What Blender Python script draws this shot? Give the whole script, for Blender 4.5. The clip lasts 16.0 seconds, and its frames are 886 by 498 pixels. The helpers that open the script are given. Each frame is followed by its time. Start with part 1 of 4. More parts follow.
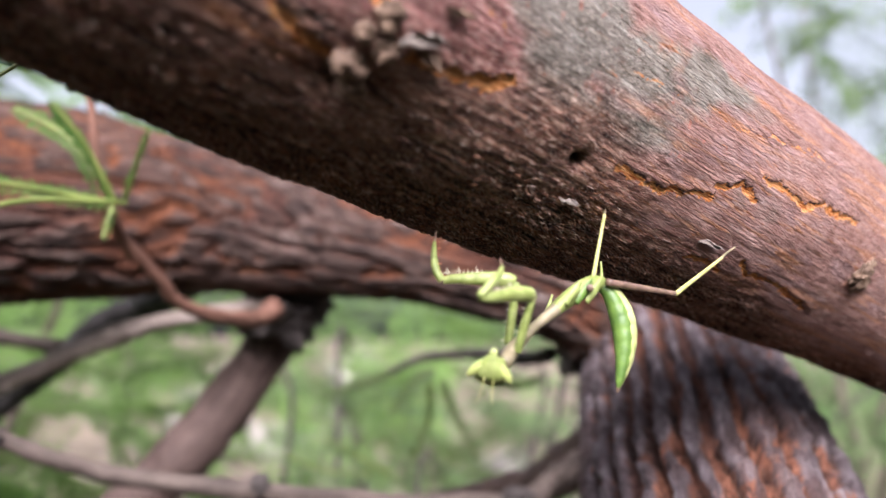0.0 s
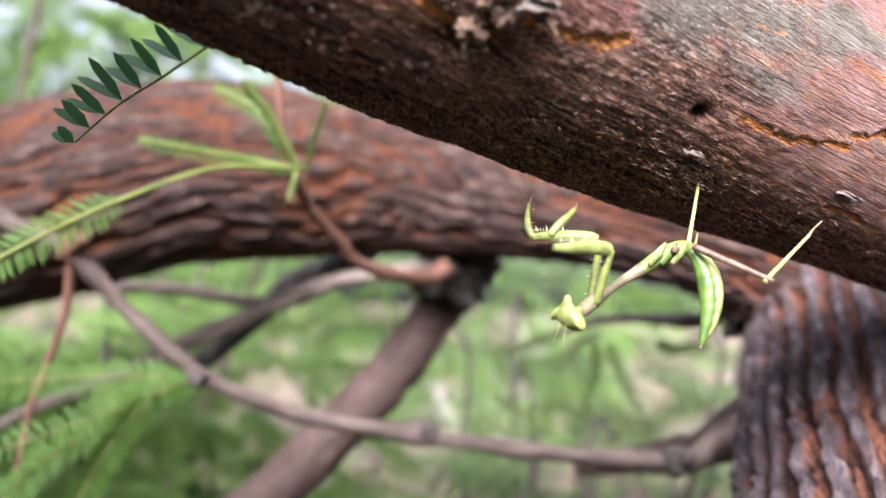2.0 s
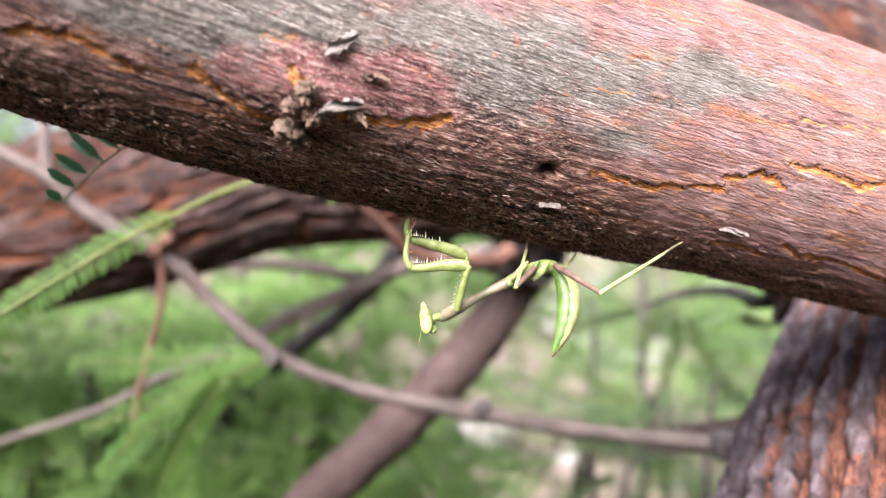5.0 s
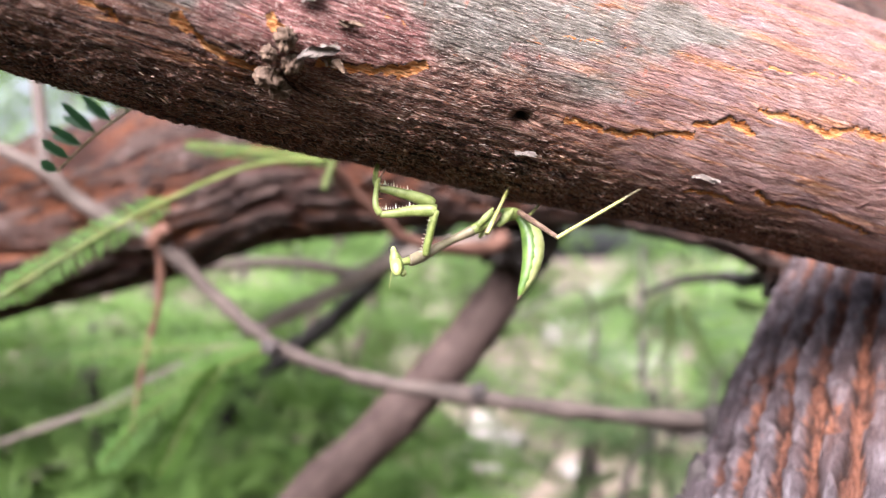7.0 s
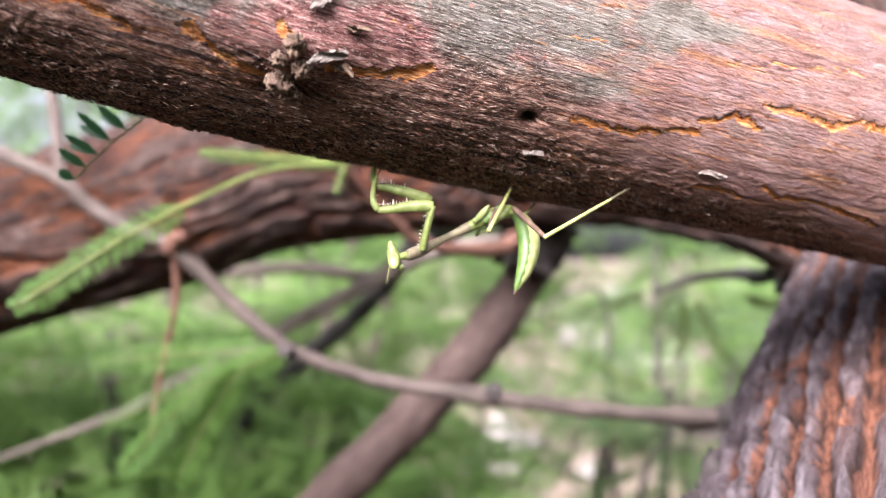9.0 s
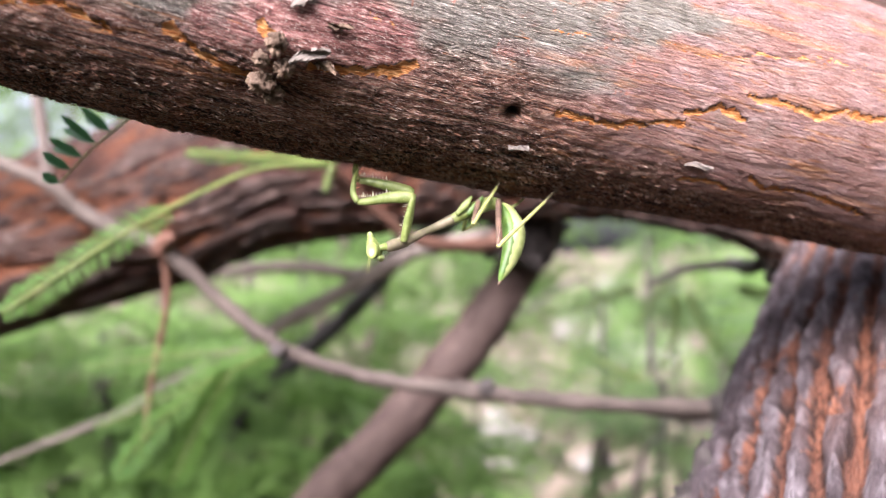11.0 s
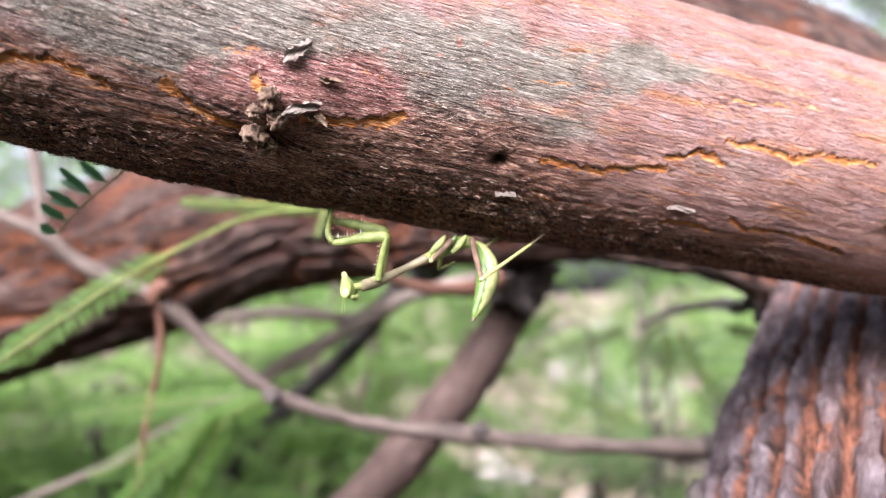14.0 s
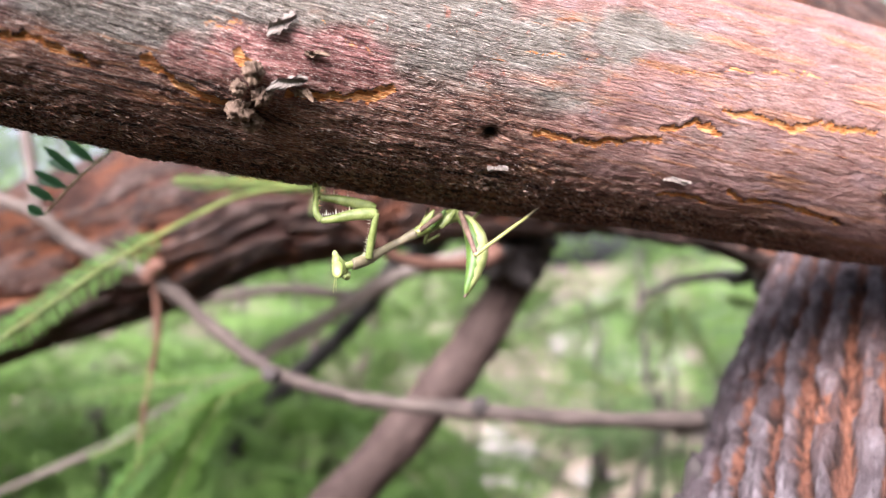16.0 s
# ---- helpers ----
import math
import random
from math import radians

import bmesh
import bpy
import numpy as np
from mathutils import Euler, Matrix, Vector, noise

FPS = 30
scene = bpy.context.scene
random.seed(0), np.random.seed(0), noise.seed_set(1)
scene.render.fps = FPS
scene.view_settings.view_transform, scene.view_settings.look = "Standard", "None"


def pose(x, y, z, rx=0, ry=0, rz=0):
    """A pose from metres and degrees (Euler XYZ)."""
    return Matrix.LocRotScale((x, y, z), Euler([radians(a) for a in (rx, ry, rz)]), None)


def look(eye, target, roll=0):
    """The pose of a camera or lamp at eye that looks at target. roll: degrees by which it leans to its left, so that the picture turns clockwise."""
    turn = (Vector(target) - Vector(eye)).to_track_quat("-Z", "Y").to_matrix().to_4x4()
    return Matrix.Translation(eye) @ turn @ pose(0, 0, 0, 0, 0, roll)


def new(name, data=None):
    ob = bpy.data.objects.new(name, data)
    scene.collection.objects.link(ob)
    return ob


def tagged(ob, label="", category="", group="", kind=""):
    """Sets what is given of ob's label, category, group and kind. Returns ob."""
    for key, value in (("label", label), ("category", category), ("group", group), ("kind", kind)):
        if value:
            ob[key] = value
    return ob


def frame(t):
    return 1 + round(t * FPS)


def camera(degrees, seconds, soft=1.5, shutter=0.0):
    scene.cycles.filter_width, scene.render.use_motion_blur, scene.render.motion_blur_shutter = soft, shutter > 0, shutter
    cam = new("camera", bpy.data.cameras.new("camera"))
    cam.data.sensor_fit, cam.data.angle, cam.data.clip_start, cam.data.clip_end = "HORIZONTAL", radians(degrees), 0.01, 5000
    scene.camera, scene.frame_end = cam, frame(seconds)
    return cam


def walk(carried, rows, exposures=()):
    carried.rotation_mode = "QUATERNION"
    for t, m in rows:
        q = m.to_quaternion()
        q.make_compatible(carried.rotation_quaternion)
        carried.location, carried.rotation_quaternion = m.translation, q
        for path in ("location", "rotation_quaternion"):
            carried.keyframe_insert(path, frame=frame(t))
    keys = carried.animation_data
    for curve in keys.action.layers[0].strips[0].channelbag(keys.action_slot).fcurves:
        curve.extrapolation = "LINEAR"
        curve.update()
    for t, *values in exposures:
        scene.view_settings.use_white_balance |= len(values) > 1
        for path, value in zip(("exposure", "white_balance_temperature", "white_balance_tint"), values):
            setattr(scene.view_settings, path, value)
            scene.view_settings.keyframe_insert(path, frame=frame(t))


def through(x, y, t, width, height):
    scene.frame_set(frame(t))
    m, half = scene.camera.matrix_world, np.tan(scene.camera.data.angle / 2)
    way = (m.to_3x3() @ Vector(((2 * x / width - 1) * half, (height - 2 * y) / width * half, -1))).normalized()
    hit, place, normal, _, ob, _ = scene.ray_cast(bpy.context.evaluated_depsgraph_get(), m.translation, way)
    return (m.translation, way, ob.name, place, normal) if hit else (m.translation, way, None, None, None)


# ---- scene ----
# a close hand-held shot: all plan numbers are in decimetres round the first eye, EYE metres above the ground
EYE = 1.3
cam = camera(54.0, 16.0, soft=1.1)
cam.data.dof.use_dof = True
cam.data.dof.focus_distance = 0.221
cam.data.dof.aperture_fstop = 8.0
PATH = [
    (0, (0.0204, 0.0064, 1.2978), (0.0035, 0.2046, 1.3184), 0.98),
    (0.5, (0.0178, 0.0089, 1.2973), (0.0047, 0.2075, 1.3171), 1.31),
    (1, (0.0194, 0.0084, 1.2975), (0.0058, 0.2070, 1.3164), 1.44),
    (1.5, (0.0249, -0.0065, 1.2961), (-0.0119, 0.1896, 1.3103), 2.11),
    (1.8, (0.0284, -0.0192, 1.2964), (-0.0243, 0.1733, 1.3091), 1.86),
    (2, (0.0360, -0.0101, 1.2908), (-0.0223, 0.1807, 1.3038), 2.10),
    (2.5, (0.0567, -0.0155, 1.2863), (-0.0182, 0.1695, 1.2977), 2.29),
    (3, (0.0809, -0.0061, 1.3107), (-0.0044, 0.1746, 1.3187), 2.09),
    (3.3, (0.1065, -0.0081, 1.3290), (0.0158, 0.1702, 1.3325), 0.90),
    (3.5, (0.1078, 0.0028, 1.3313), (0.0142, 0.1795, 1.3328), 1.36),
    (4, (0.1209, 0.0044, 1.3278), (0.0251, 0.1800, 1.3290), 1.15),
    (4.5, (0.1198, 0.0000, 1.3261), (0.0230, 0.1751, 1.3258), 1.10),
    (5, (0.1172, -0.0044, 1.3196), (0.0199, 0.1704, 1.3180), 1.06),
    (7.5, (0.1279, -0.0084, 1.3012), (0.0293, 0.1656, 1.3037), -0.36),
    (8, (0.1283, -0.0096, 1.3011), (0.0286, 0.1638, 1.3035), -0.51),
    (10.5, (0.1289, -0.0102, 1.3010), (0.0282, 0.1625, 1.3036), -1.87),
    (11, (0.1297, -0.0089, 1.3013), (0.0303, 0.1647, 1.3029), -2.21),
    (11.5, (0.1339, -0.0150, 1.3018), (0.0394, 0.1611, 1.3092), -2.69),
    (12, (0.1340, -0.0152, 1.3017), (0.0430, 0.1625, 1.3134), -2.94),
    (12.5, (0.1333, -0.0138, 1.3014), (0.0428, 0.1641, 1.3142), -3.06),
    (13, (0.1326, -0.0135, 1.3015), (0.0402, 0.1634, 1.3137), -2.97),
    (13.5, (0.1332, -0.0141, 1.3012), (0.0379, 0.1613, 1.3137), -2.98),
    (14, (0.1333, -0.0132, 1.3015), (0.0358, 0.1610, 1.3130), -3.01),
    (14.5, (0.1333, -0.0128, 1.3014), (0.0353, 0.1612, 1.3117), -3.23),
    (15, (0.1336, -0.0125, 1.3017), (0.0354, 0.1616, 1.3104), -3.35),
    (15.5, (0.1334, -0.0109, 1.3018), (0.0354, 0.1633, 1.3090), -3.57),
    (16, (0.1335, -0.0087, 1.3019), (0.0354, 0.1655, 1.3076), -3.81),
]
EXPOSURES = [(t, stops, 6100.0, 19.0) for t, stops in ((0.0, 0.98), (1.2, 0.98), (1.8, 1.22), (2.5, 1.42), (3.3, 1.56), (5.0, 1.45), (10.5, 1.43), (12.0, 1.44), (16.0, 1.42))]
walk(cam, [(t, look(eye, target, roll)) for t, eye, target, roll in PATH], EXPOSURES)

# ---- light: bright hazy sky, soft sun from above ----
SUN_DIR = Vector((0.1, -0.77, 0.63)).normalized()
world = bpy.data.worlds.new("sky")
scene.world = world
world.use_nodes = True
wn, wl = world.node_tree.nodes, world.node_tree.links
sky = wn.new("ShaderNodeTexSky")
sky.sky_type = "NISHITA"
sky.sun_disc = False
sky.sun_elevation = math.asin(SUN_DIR.z)
sky.sun_rotation = math.atan2(SUN_DIR.x, SUN_DIR.y)
sky.air_density, sky.dust_density, sky.ozone_density = 1.0, 6.0, 1.0
wn["Background"].inputs["Strength"].default_value = 0.11
haze = wn.new("ShaderNodeHueSaturation")
haze.inputs["Saturation"].default_value, haze.inputs["Value"].default_value = 0.32, 1.35
wl.new(sky.outputs["Color"], haze.inputs["Color"])
wl.new(haze.outputs["Color"], wn["Background"].inputs["Color"])
sun_data = bpy.data.lights.new("sun", "SUN")
sun_data.energy, sun_data.angle, sun_data.color = 5.6, radians(45), (1.0, 0.97, 0.94)
sun = new("sun", sun_data)
sun.matrix_world = look(SUN_DIR * 20, (0, 0, 0))

# ---- small tools ----
def dm(x, y, z):
    """Decimetres of the plan to metres of the world."""
    return Vector((x / 10, y / 10, EYE + z / 10))


def hash3(i, j, k):
    n = (i.astype(np.int64) * 374761393 + j.astype(np.int64) * 668265263 + k.astype(np.int64) * 2147483647) & 0xFFFFFFFF
    n = ((n ^ (n >> 13)) * 1274126177) & 0xFFFFFFFF
    return ((n ^ (n >> 16)) & 0xFFFF) / 65535.0


def vnoise(p):
    """Smooth value noise, 0 to 1, for rows of points."""
    f = np.floor(p)
    t = p - f
    t = t * t * (3 - 2 * t)
    i, j, k = f[..., 0], f[..., 1], f[..., 2]
    out = 0
    for a in (0, 1):
        for b in (0, 1):
            for c in (0, 1):
                w = np.where(a, t[..., 0], 1 - t[..., 0]) * np.where(b, t[..., 1], 1 - t[..., 1]) * np.where(c, t[..., 2], 1 - t[..., 2])
                out = out + w * hash3(i + a, j + b, k + c)
    return out


def fbm(p, octaves=4, gain=0.5):
    total, amp, norm = 0, 1.0, 0.0
    for n in range(octaves):
        total = total + amp * vnoise(p * 2.0**n + 17.3 * n)
        norm += amp
        amp *= gain
    return total / norm


def spline(points, n):
    """A smooth line of n points through a few (x, y, z, radius ...) rows, evenly spaced in parameter."""
    q = np.array(points, float)
    q = np.vstack([2 * q[0] - q[1], q, 2 * q[-1] - q[-2]])
    s = np.linspace(0, len(points) - 1 - 1e-6, n)
    i = s.astype(int)
    t = (s - i)[:, None]
    a, b, c, d = q[i], q[i + 1], q[i + 2], q[i + 3]
    return 0.5 * (2 * b + (c - a) * t + (2 * a - 5 * b + 4 * c - d) * t**2 + (3 * b - a - 3 * c + d) * t**3)


def grid_mesh(name, verts, faces, attrs=None, smooth=True):
    """A mesh from arrays, with named float (1 wide) or vector (3 wide) values on its points."""
    me = bpy.data.meshes.new(name)
    faces = np.asarray(faces, np.int32)
    k = faces.shape[1]
    me.vertices.add(len(verts))
    me.vertices.foreach_set("co", np.asarray(verts, np.float32).ravel())
    me.loops.add(faces.size)
    me.loops.foreach_set("vertex_index", faces.ravel())
    me.polygons.add(len(faces))
    me.polygons.foreach_set("loop_start", np.arange(0, faces.size, k, dtype=np.int32))
    me.polygons.foreach_set("loop_total", np.full(len(faces), k, np.int32))
    me.update(calc_edges=True)
    if smooth:
        me.polygons.foreach_set("use_smooth", np.ones(len(faces), bool))
    for key, value in (attrs or {}).items():
        value = np.asarray(value, np.float32)
        if value.ndim == 1:
            me.attributes.new(key, "FLOAT", "POINT").data.foreach_set("value", value)
        else:
            me.attributes.new(key, "FLOAT_VECTOR", "POINT").data.foreach_set("vector", value.ravel())
    me.validate()
    return me


def frames_along(c):
    """Tangent, side and upper vectors along a line of points; the side of a level line points to the right of its way."""
    t = np.gradient(c, axis=0)
    t /= np.linalg.norm(t, axis=1)[:, None]
    ref = np.array([0, 0, 1.0]) if np.abs(t[:, 2]).mean() < 0.8 else np.array([0, 1.0, 0])
    a = np.cross(t, ref)
    a /= np.linalg.norm(a, axis=1)[:, None]
    return t, a, np.cross(a, t)


def tube(name, points, nu, nt, relief=None, origin=None, flat=1.0):
    """A round limb along (x, y, z, radius) rows in decimetres. relief(u, theta, r, q) gives the radial offset in decimetres and a dict of
    point values; u runs along the limb in decimetres, q are points on its unstretched cylinder."""
    line = spline(points, nu)
    c, r = line[:, :3], line[:, 3]
    u = np.r_[0, np.cumsum(np.linalg.norm(np.diff(c, axis=0), axis=1))]
    _, a, b = frames_along(c)
    th = np.linspace(-np.pi, np.pi, nt, endpoint=False)
    U, TH = np.meshgrid(u, th, indexing="ij")
    Rr = np.repeat(r[:, None], nt, 1)
    q = np.stack([U, Rr * np.cos(TH), Rr * np.sin(TH)], -1)
    h, extra = relief(U, TH, Rr, q) if relief else (0 * U, {})
    rad = Rr + h
    v = c[:, None] + rad[..., None] * (flat * np.cos(TH)[..., None] * a[:, None] + np.sin(TH)[..., None] * b[:, None])
    idx = np.arange(nu * nt).reshape(nu, nt)
    nxt = np.roll(idx, -1, 1)
    f = np.stack([idx[:-1], nxt[:-1], nxt[1:], idx[1:]], -1).reshape(-1, 4)
    n = nu * nt
    k = np.arange(0, nt, 2)
    caps = np.concatenate([np.stack([0 * k + n, nxt[0][(k + 1) % nt], nxt[0][k], idx[0][k]], -1), np.stack([0 * k + n + 1, idx[-1][k], nxt[-1][k], nxt[-1][(k + 1) % nt]], -1)])
    v = np.vstack([v.reshape(-1, 3), c[0], c[-1]])
    vals = {"grain": np.stack([U, Rr * TH, Rr], -1).reshape(-1, 3) / 10} | {k: x.ravel() for k, x in extra.items()}
    vals = {key: np.concatenate([x, x[:1], x[-1:]]) for key, x in vals.items()}
    v = v / 10 + np.array((0, 0, EYE) if origin is None else origin)
    return grid_mesh(name, v, np.concatenate([f, caps]), vals)


def part(name, data, material, parent, label="", kind=""):
    """Links a mesh or a bmesh as one object under a thing or a part."""
    if isinstance(data, bmesh.types.BMesh):
        me = bpy.data.meshes.new(name)
        data.to_mesh(me)
        data.free()
        data = me
    if material and not data.materials:
        data.materials.append(material)
    ob = new(name, data)
    ob.parent = parent
    return tagged(ob, label, kind=kind)


# ---- materials ----
class Nodes:
    def __init__(self, name):
        self.mat = bpy.data.materials.new(name)
        self.mat.use_nodes = True
        self.tree = self.mat.node_tree
        self.shader = self.tree.nodes["Principled BSDF"]

    def node(self, kind, **sets):
        n = self.tree.nodes.new("ShaderNode" + kind)
        for key, value in sets.items():
            setattr(n, key, value)
        return n

    def plug(self, socket, value):
        if isinstance(value, bpy.types.NodeSocket):
            self.tree.links.new(value, socket)
        elif isinstance(value, (tuple, list)) and len(value) == 3 and socket.type == "RGBA":
            socket.default_value = (*value, 1)
        else:
            socket.default_value = value

    def attribute(self, key, out="Fac"):
        return self.node("Attribute", attribute_name=key).outputs[out]

    def scaled(self, vector, x, y, z):
        m = self.node("Mapping")
        self.plug(m.inputs["Vector"], vector)
        m.inputs["Scale"].default_value = (x, y, z)
        return m.outputs["Vector"]

    def noise(self, vector, scale, detail=4.0, rough=0.55, warp=0.0):
        n = self.node("TexNoise")
        self.plug(n.inputs["Vector"], vector)
        n.inputs["Scale"].default_value, n.inputs["Detail"].default_value = scale, detail
        n.inputs["Roughness"].default_value, n.inputs["Distortion"].default_value = rough, warp
        return n.outputs["Fac"]

    def cells(self, vector, scale, warp=0.0):
        """Distance to the borders of irregular plates."""
        n = self.node("TexVoronoi", feature="DISTANCE_TO_EDGE")
        if warp:
            by = self.node("TexNoise")
            self.plug(by.inputs["Vector"], vector)
            by.inputs["Scale"].default_value, by.inputs["Detail"].default_value = scale * 1.7, 3.0
            add = self.node("VectorMath", operation="MULTIPLY_ADD")
            self.plug(add.inputs[0], by.outputs["Color"])
            add.inputs[1].default_value = (warp, warp, warp)
            self.plug(add.inputs[2], vector)
            vector = add.outputs["Vector"]
        self.plug(n.inputs["Vector"], vector)
        n.inputs["Scale"].default_value = scale
        return n.outputs["Distance"]

    def ramp(self, fac, *stops):
        n = self.node("ValToRGB")
        self.plug(n.inputs["Fac"], fac)
        while len(n.color_ramp.elements) < len(stops):
            n.color_ramp.elements.new(0.5)
        for e, (at, colour) in zip(n.color_ramp.elements, stops):
            e.position = at
            e.color = (*colour, 1) if isinstance(colour, tuple) else (colour, colour, colour, 1)
        return n.outputs["Color"]

    def mix(self, fac, a, b, blend="MIX"):
        n = self.node("Mix", data_type="RGBA", blend_type=blend, clamp_factor=True)
        self.plug(n.inputs["Factor"], fac)
        self.plug(n.inputs["A"], a)
        self.plug(n.inputs["B"], b)
        return n.outputs["Result"]

    def math(self, op, a, b=0.5):
        n = self.node("Math", operation=op)
        self.plug(n.inputs[0], a)
        self.plug(n.inputs[1], b)
        return n.outputs[0]

    def done(self, colour, rough=0.8, height=None, bump=0.3, deep=0.0005, **more):
        self.plug(self.shader.inputs["Base Color"], colour)
        self.plug(self.shader.inputs["Roughness"], rough)
        for key, value in more.items():
            self.plug(self.shader.inputs[key.replace("_", " ")], value)
        if height is not None:
            b = self.node("Bump")
            b.inputs["Strength"].default_value, b.inputs["Distance"].default_value = bump, deep
            self.plug(b.inputs["Height"], height)
            self.plug(self.shader.inputs["Normal"], b.outputs["Normal"])
        return self.mat


def bough_material():
    n = Nodes("young_bark")
    g = n.attribute("grain", "Vector")
    flake = n.attribute("flake")
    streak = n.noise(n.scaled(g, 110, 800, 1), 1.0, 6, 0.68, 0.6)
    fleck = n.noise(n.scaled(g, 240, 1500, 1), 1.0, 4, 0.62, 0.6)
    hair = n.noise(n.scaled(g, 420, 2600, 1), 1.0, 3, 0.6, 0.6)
    patch = n.noise(n.scaled(g, 24, 36, 1), 1.0, 5, 0.62, 0.8)
    blotch = n.noise(n.scaled(g, 80, 170, 1), 1.0, 5, 0.65, 0.5)
    wide = n.noise(n.scaled(g, 45, 300, 1), 1.0, 5, 0.65, 1.0)
    tint = n.noise(n.scaled(g, 50, 130, 1), 1.0, 4, 0.6, 0.6)
    rose = n.ramp(blotch, (0.3, (0.22, 0.1, 0.08)), (0.5, (0.36, 0.195, 0.165)), (0.72, (0.45, 0.285, 0.255)))
    rose = n.mix(n.ramp(tint, (0.5, 0.0), (0.66, 0.6)), rose, (0.38, 0.25, 0.255))
    warm = n.noise(n.scaled(g, 26, 280, 1), 1.0, 5, 0.62, 0.7)
    rose = n.mix(n.ramp(warm, (0.53, 0.0), (0.62, 0.7)), rose, (0.52, 0.24, 0.125))
    grey = n.ramp(blotch, (0.3, (0.13, 0.12, 0.095)), (0.5, (0.25, 0.235, 0.2)), (0.75, (0.36, 0.34, 0.3)))
    base = n.mix(n.ramp(n.math("ADD", patch, n.math("MULTIPLY", n.attribute("lichen"), 0.35)), (0.52, 0.0), (0.66, 0.9)), rose, grey)
    spot = n.math("ADD", n.noise(n.scaled(g, 300, 240, 1), 1.0, 3, 0.6, 0.3), n.math("MULTIPLY", n.attribute("lichen"), 0.05))
    base = n.mix(n.ramp(spot, (0.67, 0.0), (0.72, 0.65)), base, (0.46, 0.16, 0.11))
    base = n.mix(n.attribute("maroon"), base, n.ramp(streak, (0.35, (0.18, 0.065, 0.06)), (0.52, (0.4, 0.16, 0.145)), (0.68, (0.54, 0.3, 0.27))))
    # coarse fibrous scales of the underside; their dark gaps carry part of its shade
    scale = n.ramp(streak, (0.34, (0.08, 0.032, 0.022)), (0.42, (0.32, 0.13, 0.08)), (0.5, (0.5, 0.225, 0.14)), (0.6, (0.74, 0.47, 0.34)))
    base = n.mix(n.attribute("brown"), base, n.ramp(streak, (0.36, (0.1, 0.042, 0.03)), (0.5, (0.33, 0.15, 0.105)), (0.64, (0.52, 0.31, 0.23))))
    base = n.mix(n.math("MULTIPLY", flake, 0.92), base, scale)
    coarse = n.math("ADD", n.math("MULTIPLY", flake, 0.8), n.attribute("fine"))
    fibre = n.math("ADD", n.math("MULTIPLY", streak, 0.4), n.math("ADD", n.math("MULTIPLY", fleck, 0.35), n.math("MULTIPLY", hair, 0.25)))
    # relief shading put into the colour: gaps between fibres darker, ridges paler
    fibre_shade = n.mix(1.0, base, n.ramp(fibre, (0.4, (0.12, 0.1, 0.1)), (0.455, (0.6, 0.54, 0.52)), (0.51, (1.0, 1.0, 1.0)), (0.56, (1.45, 1.5, 1.5)), (0.62, (2.0, 2.2, 2.3))), "MULTIPLY")
    base = n.mix(coarse, base, fibre_shade)
    grit = n.noise(n.scaled(g, 1000, 3400, 1), 1.0, 2, 0.6, 0.3)
    plates = n.cells(n.scaled(g, 120, 950, 1), 1.0, 1.3)
    small = n.cells(n.scaled(g, 330, 2300, 1), 1.0, 1.3)
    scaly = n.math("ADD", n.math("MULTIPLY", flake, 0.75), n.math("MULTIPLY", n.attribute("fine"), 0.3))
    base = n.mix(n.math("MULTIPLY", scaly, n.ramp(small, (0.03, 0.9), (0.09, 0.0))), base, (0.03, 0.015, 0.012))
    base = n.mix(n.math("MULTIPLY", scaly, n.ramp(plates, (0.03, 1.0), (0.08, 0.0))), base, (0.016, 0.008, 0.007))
    # pale grit and hair stand for glints on the fibres, put into the colour
    base = n.mix(n.math("MULTIPLY", coarse, n.ramp(grit, (0.6, 0.0), (0.64, 0.9))), base, (0.78, 0.64, 0.56))
    base = n.mix(n.math("MULTIPLY", coarse, n.ramp(grit, (0.34, 0.8), (0.39, 0.0))), base, (0.02, 0.01, 0.008))
    base = n.mix(n.math("MULTIPLY", coarse, n.ramp(wide, (0.34, 0.6), (0.41, 0.0))), base, (0.03, 0.015, 0.012))
    base = n.mix(n.math("MULTIPLY", coarse, n.ramp(hair, (0.6, 0.0), (0.63, 0.8))), base, (0.7, 0.55, 0.47))
    strand = n.noise(n.scaled(g, 36, 900, 1), 1.0, 5, 0.62, 1.2)
    base = n.mix(n.math("MULTIPLY", flake, n.ramp(strand, (0.53, 0.0), (0.6, 0.75))), base, n.ramp(hair, (0.4, (0.2, 0.08, 0.05)), (0.5, (0.55, 0.28, 0.18)), (0.62, (0.78, 0.58, 0.46))))
    base = n.mix(n.math("MULTIPLY", coarse, n.ramp(strand, (0.38, 0.95), (0.45, 0.0))), base, (0.02, 0.01, 0.008))
    # rusty inner bark: worn streaks, then the splits with lip shade put into colour
    rust = n.math("ADD", n.noise(n.scaled(g, 60, 420, 1), 1.0, 6, 0.65, 0.6), n.math("MULTIPLY", n.attribute("rust"), 0.12))
    rust = n.math("ADD", rust, n.math("MULTIPLY", flake, 0.05))
    base = n.mix(n.ramp(rust, (0.63, 0.0), (0.7, 0.8)), base, n.ramp(fleck, (0.38, (0.15, 0.045, 0.016)), (0.5, (0.42, 0.16, 0.065)), (0.62, (0.62, 0.34, 0.19))))
    inner = n.ramp(fleck, (0.36, (0.4, 0.1, 0.022)), (0.47, (0.66, 0.24, 0.065)), (0.58, (0.84, 0.43, 0.18)))
    split = n.math("ADD", n.attribute("crack"), n.math("MULTIPLY", n.math("SUBTRACT", streak, 0.5), 1.2))
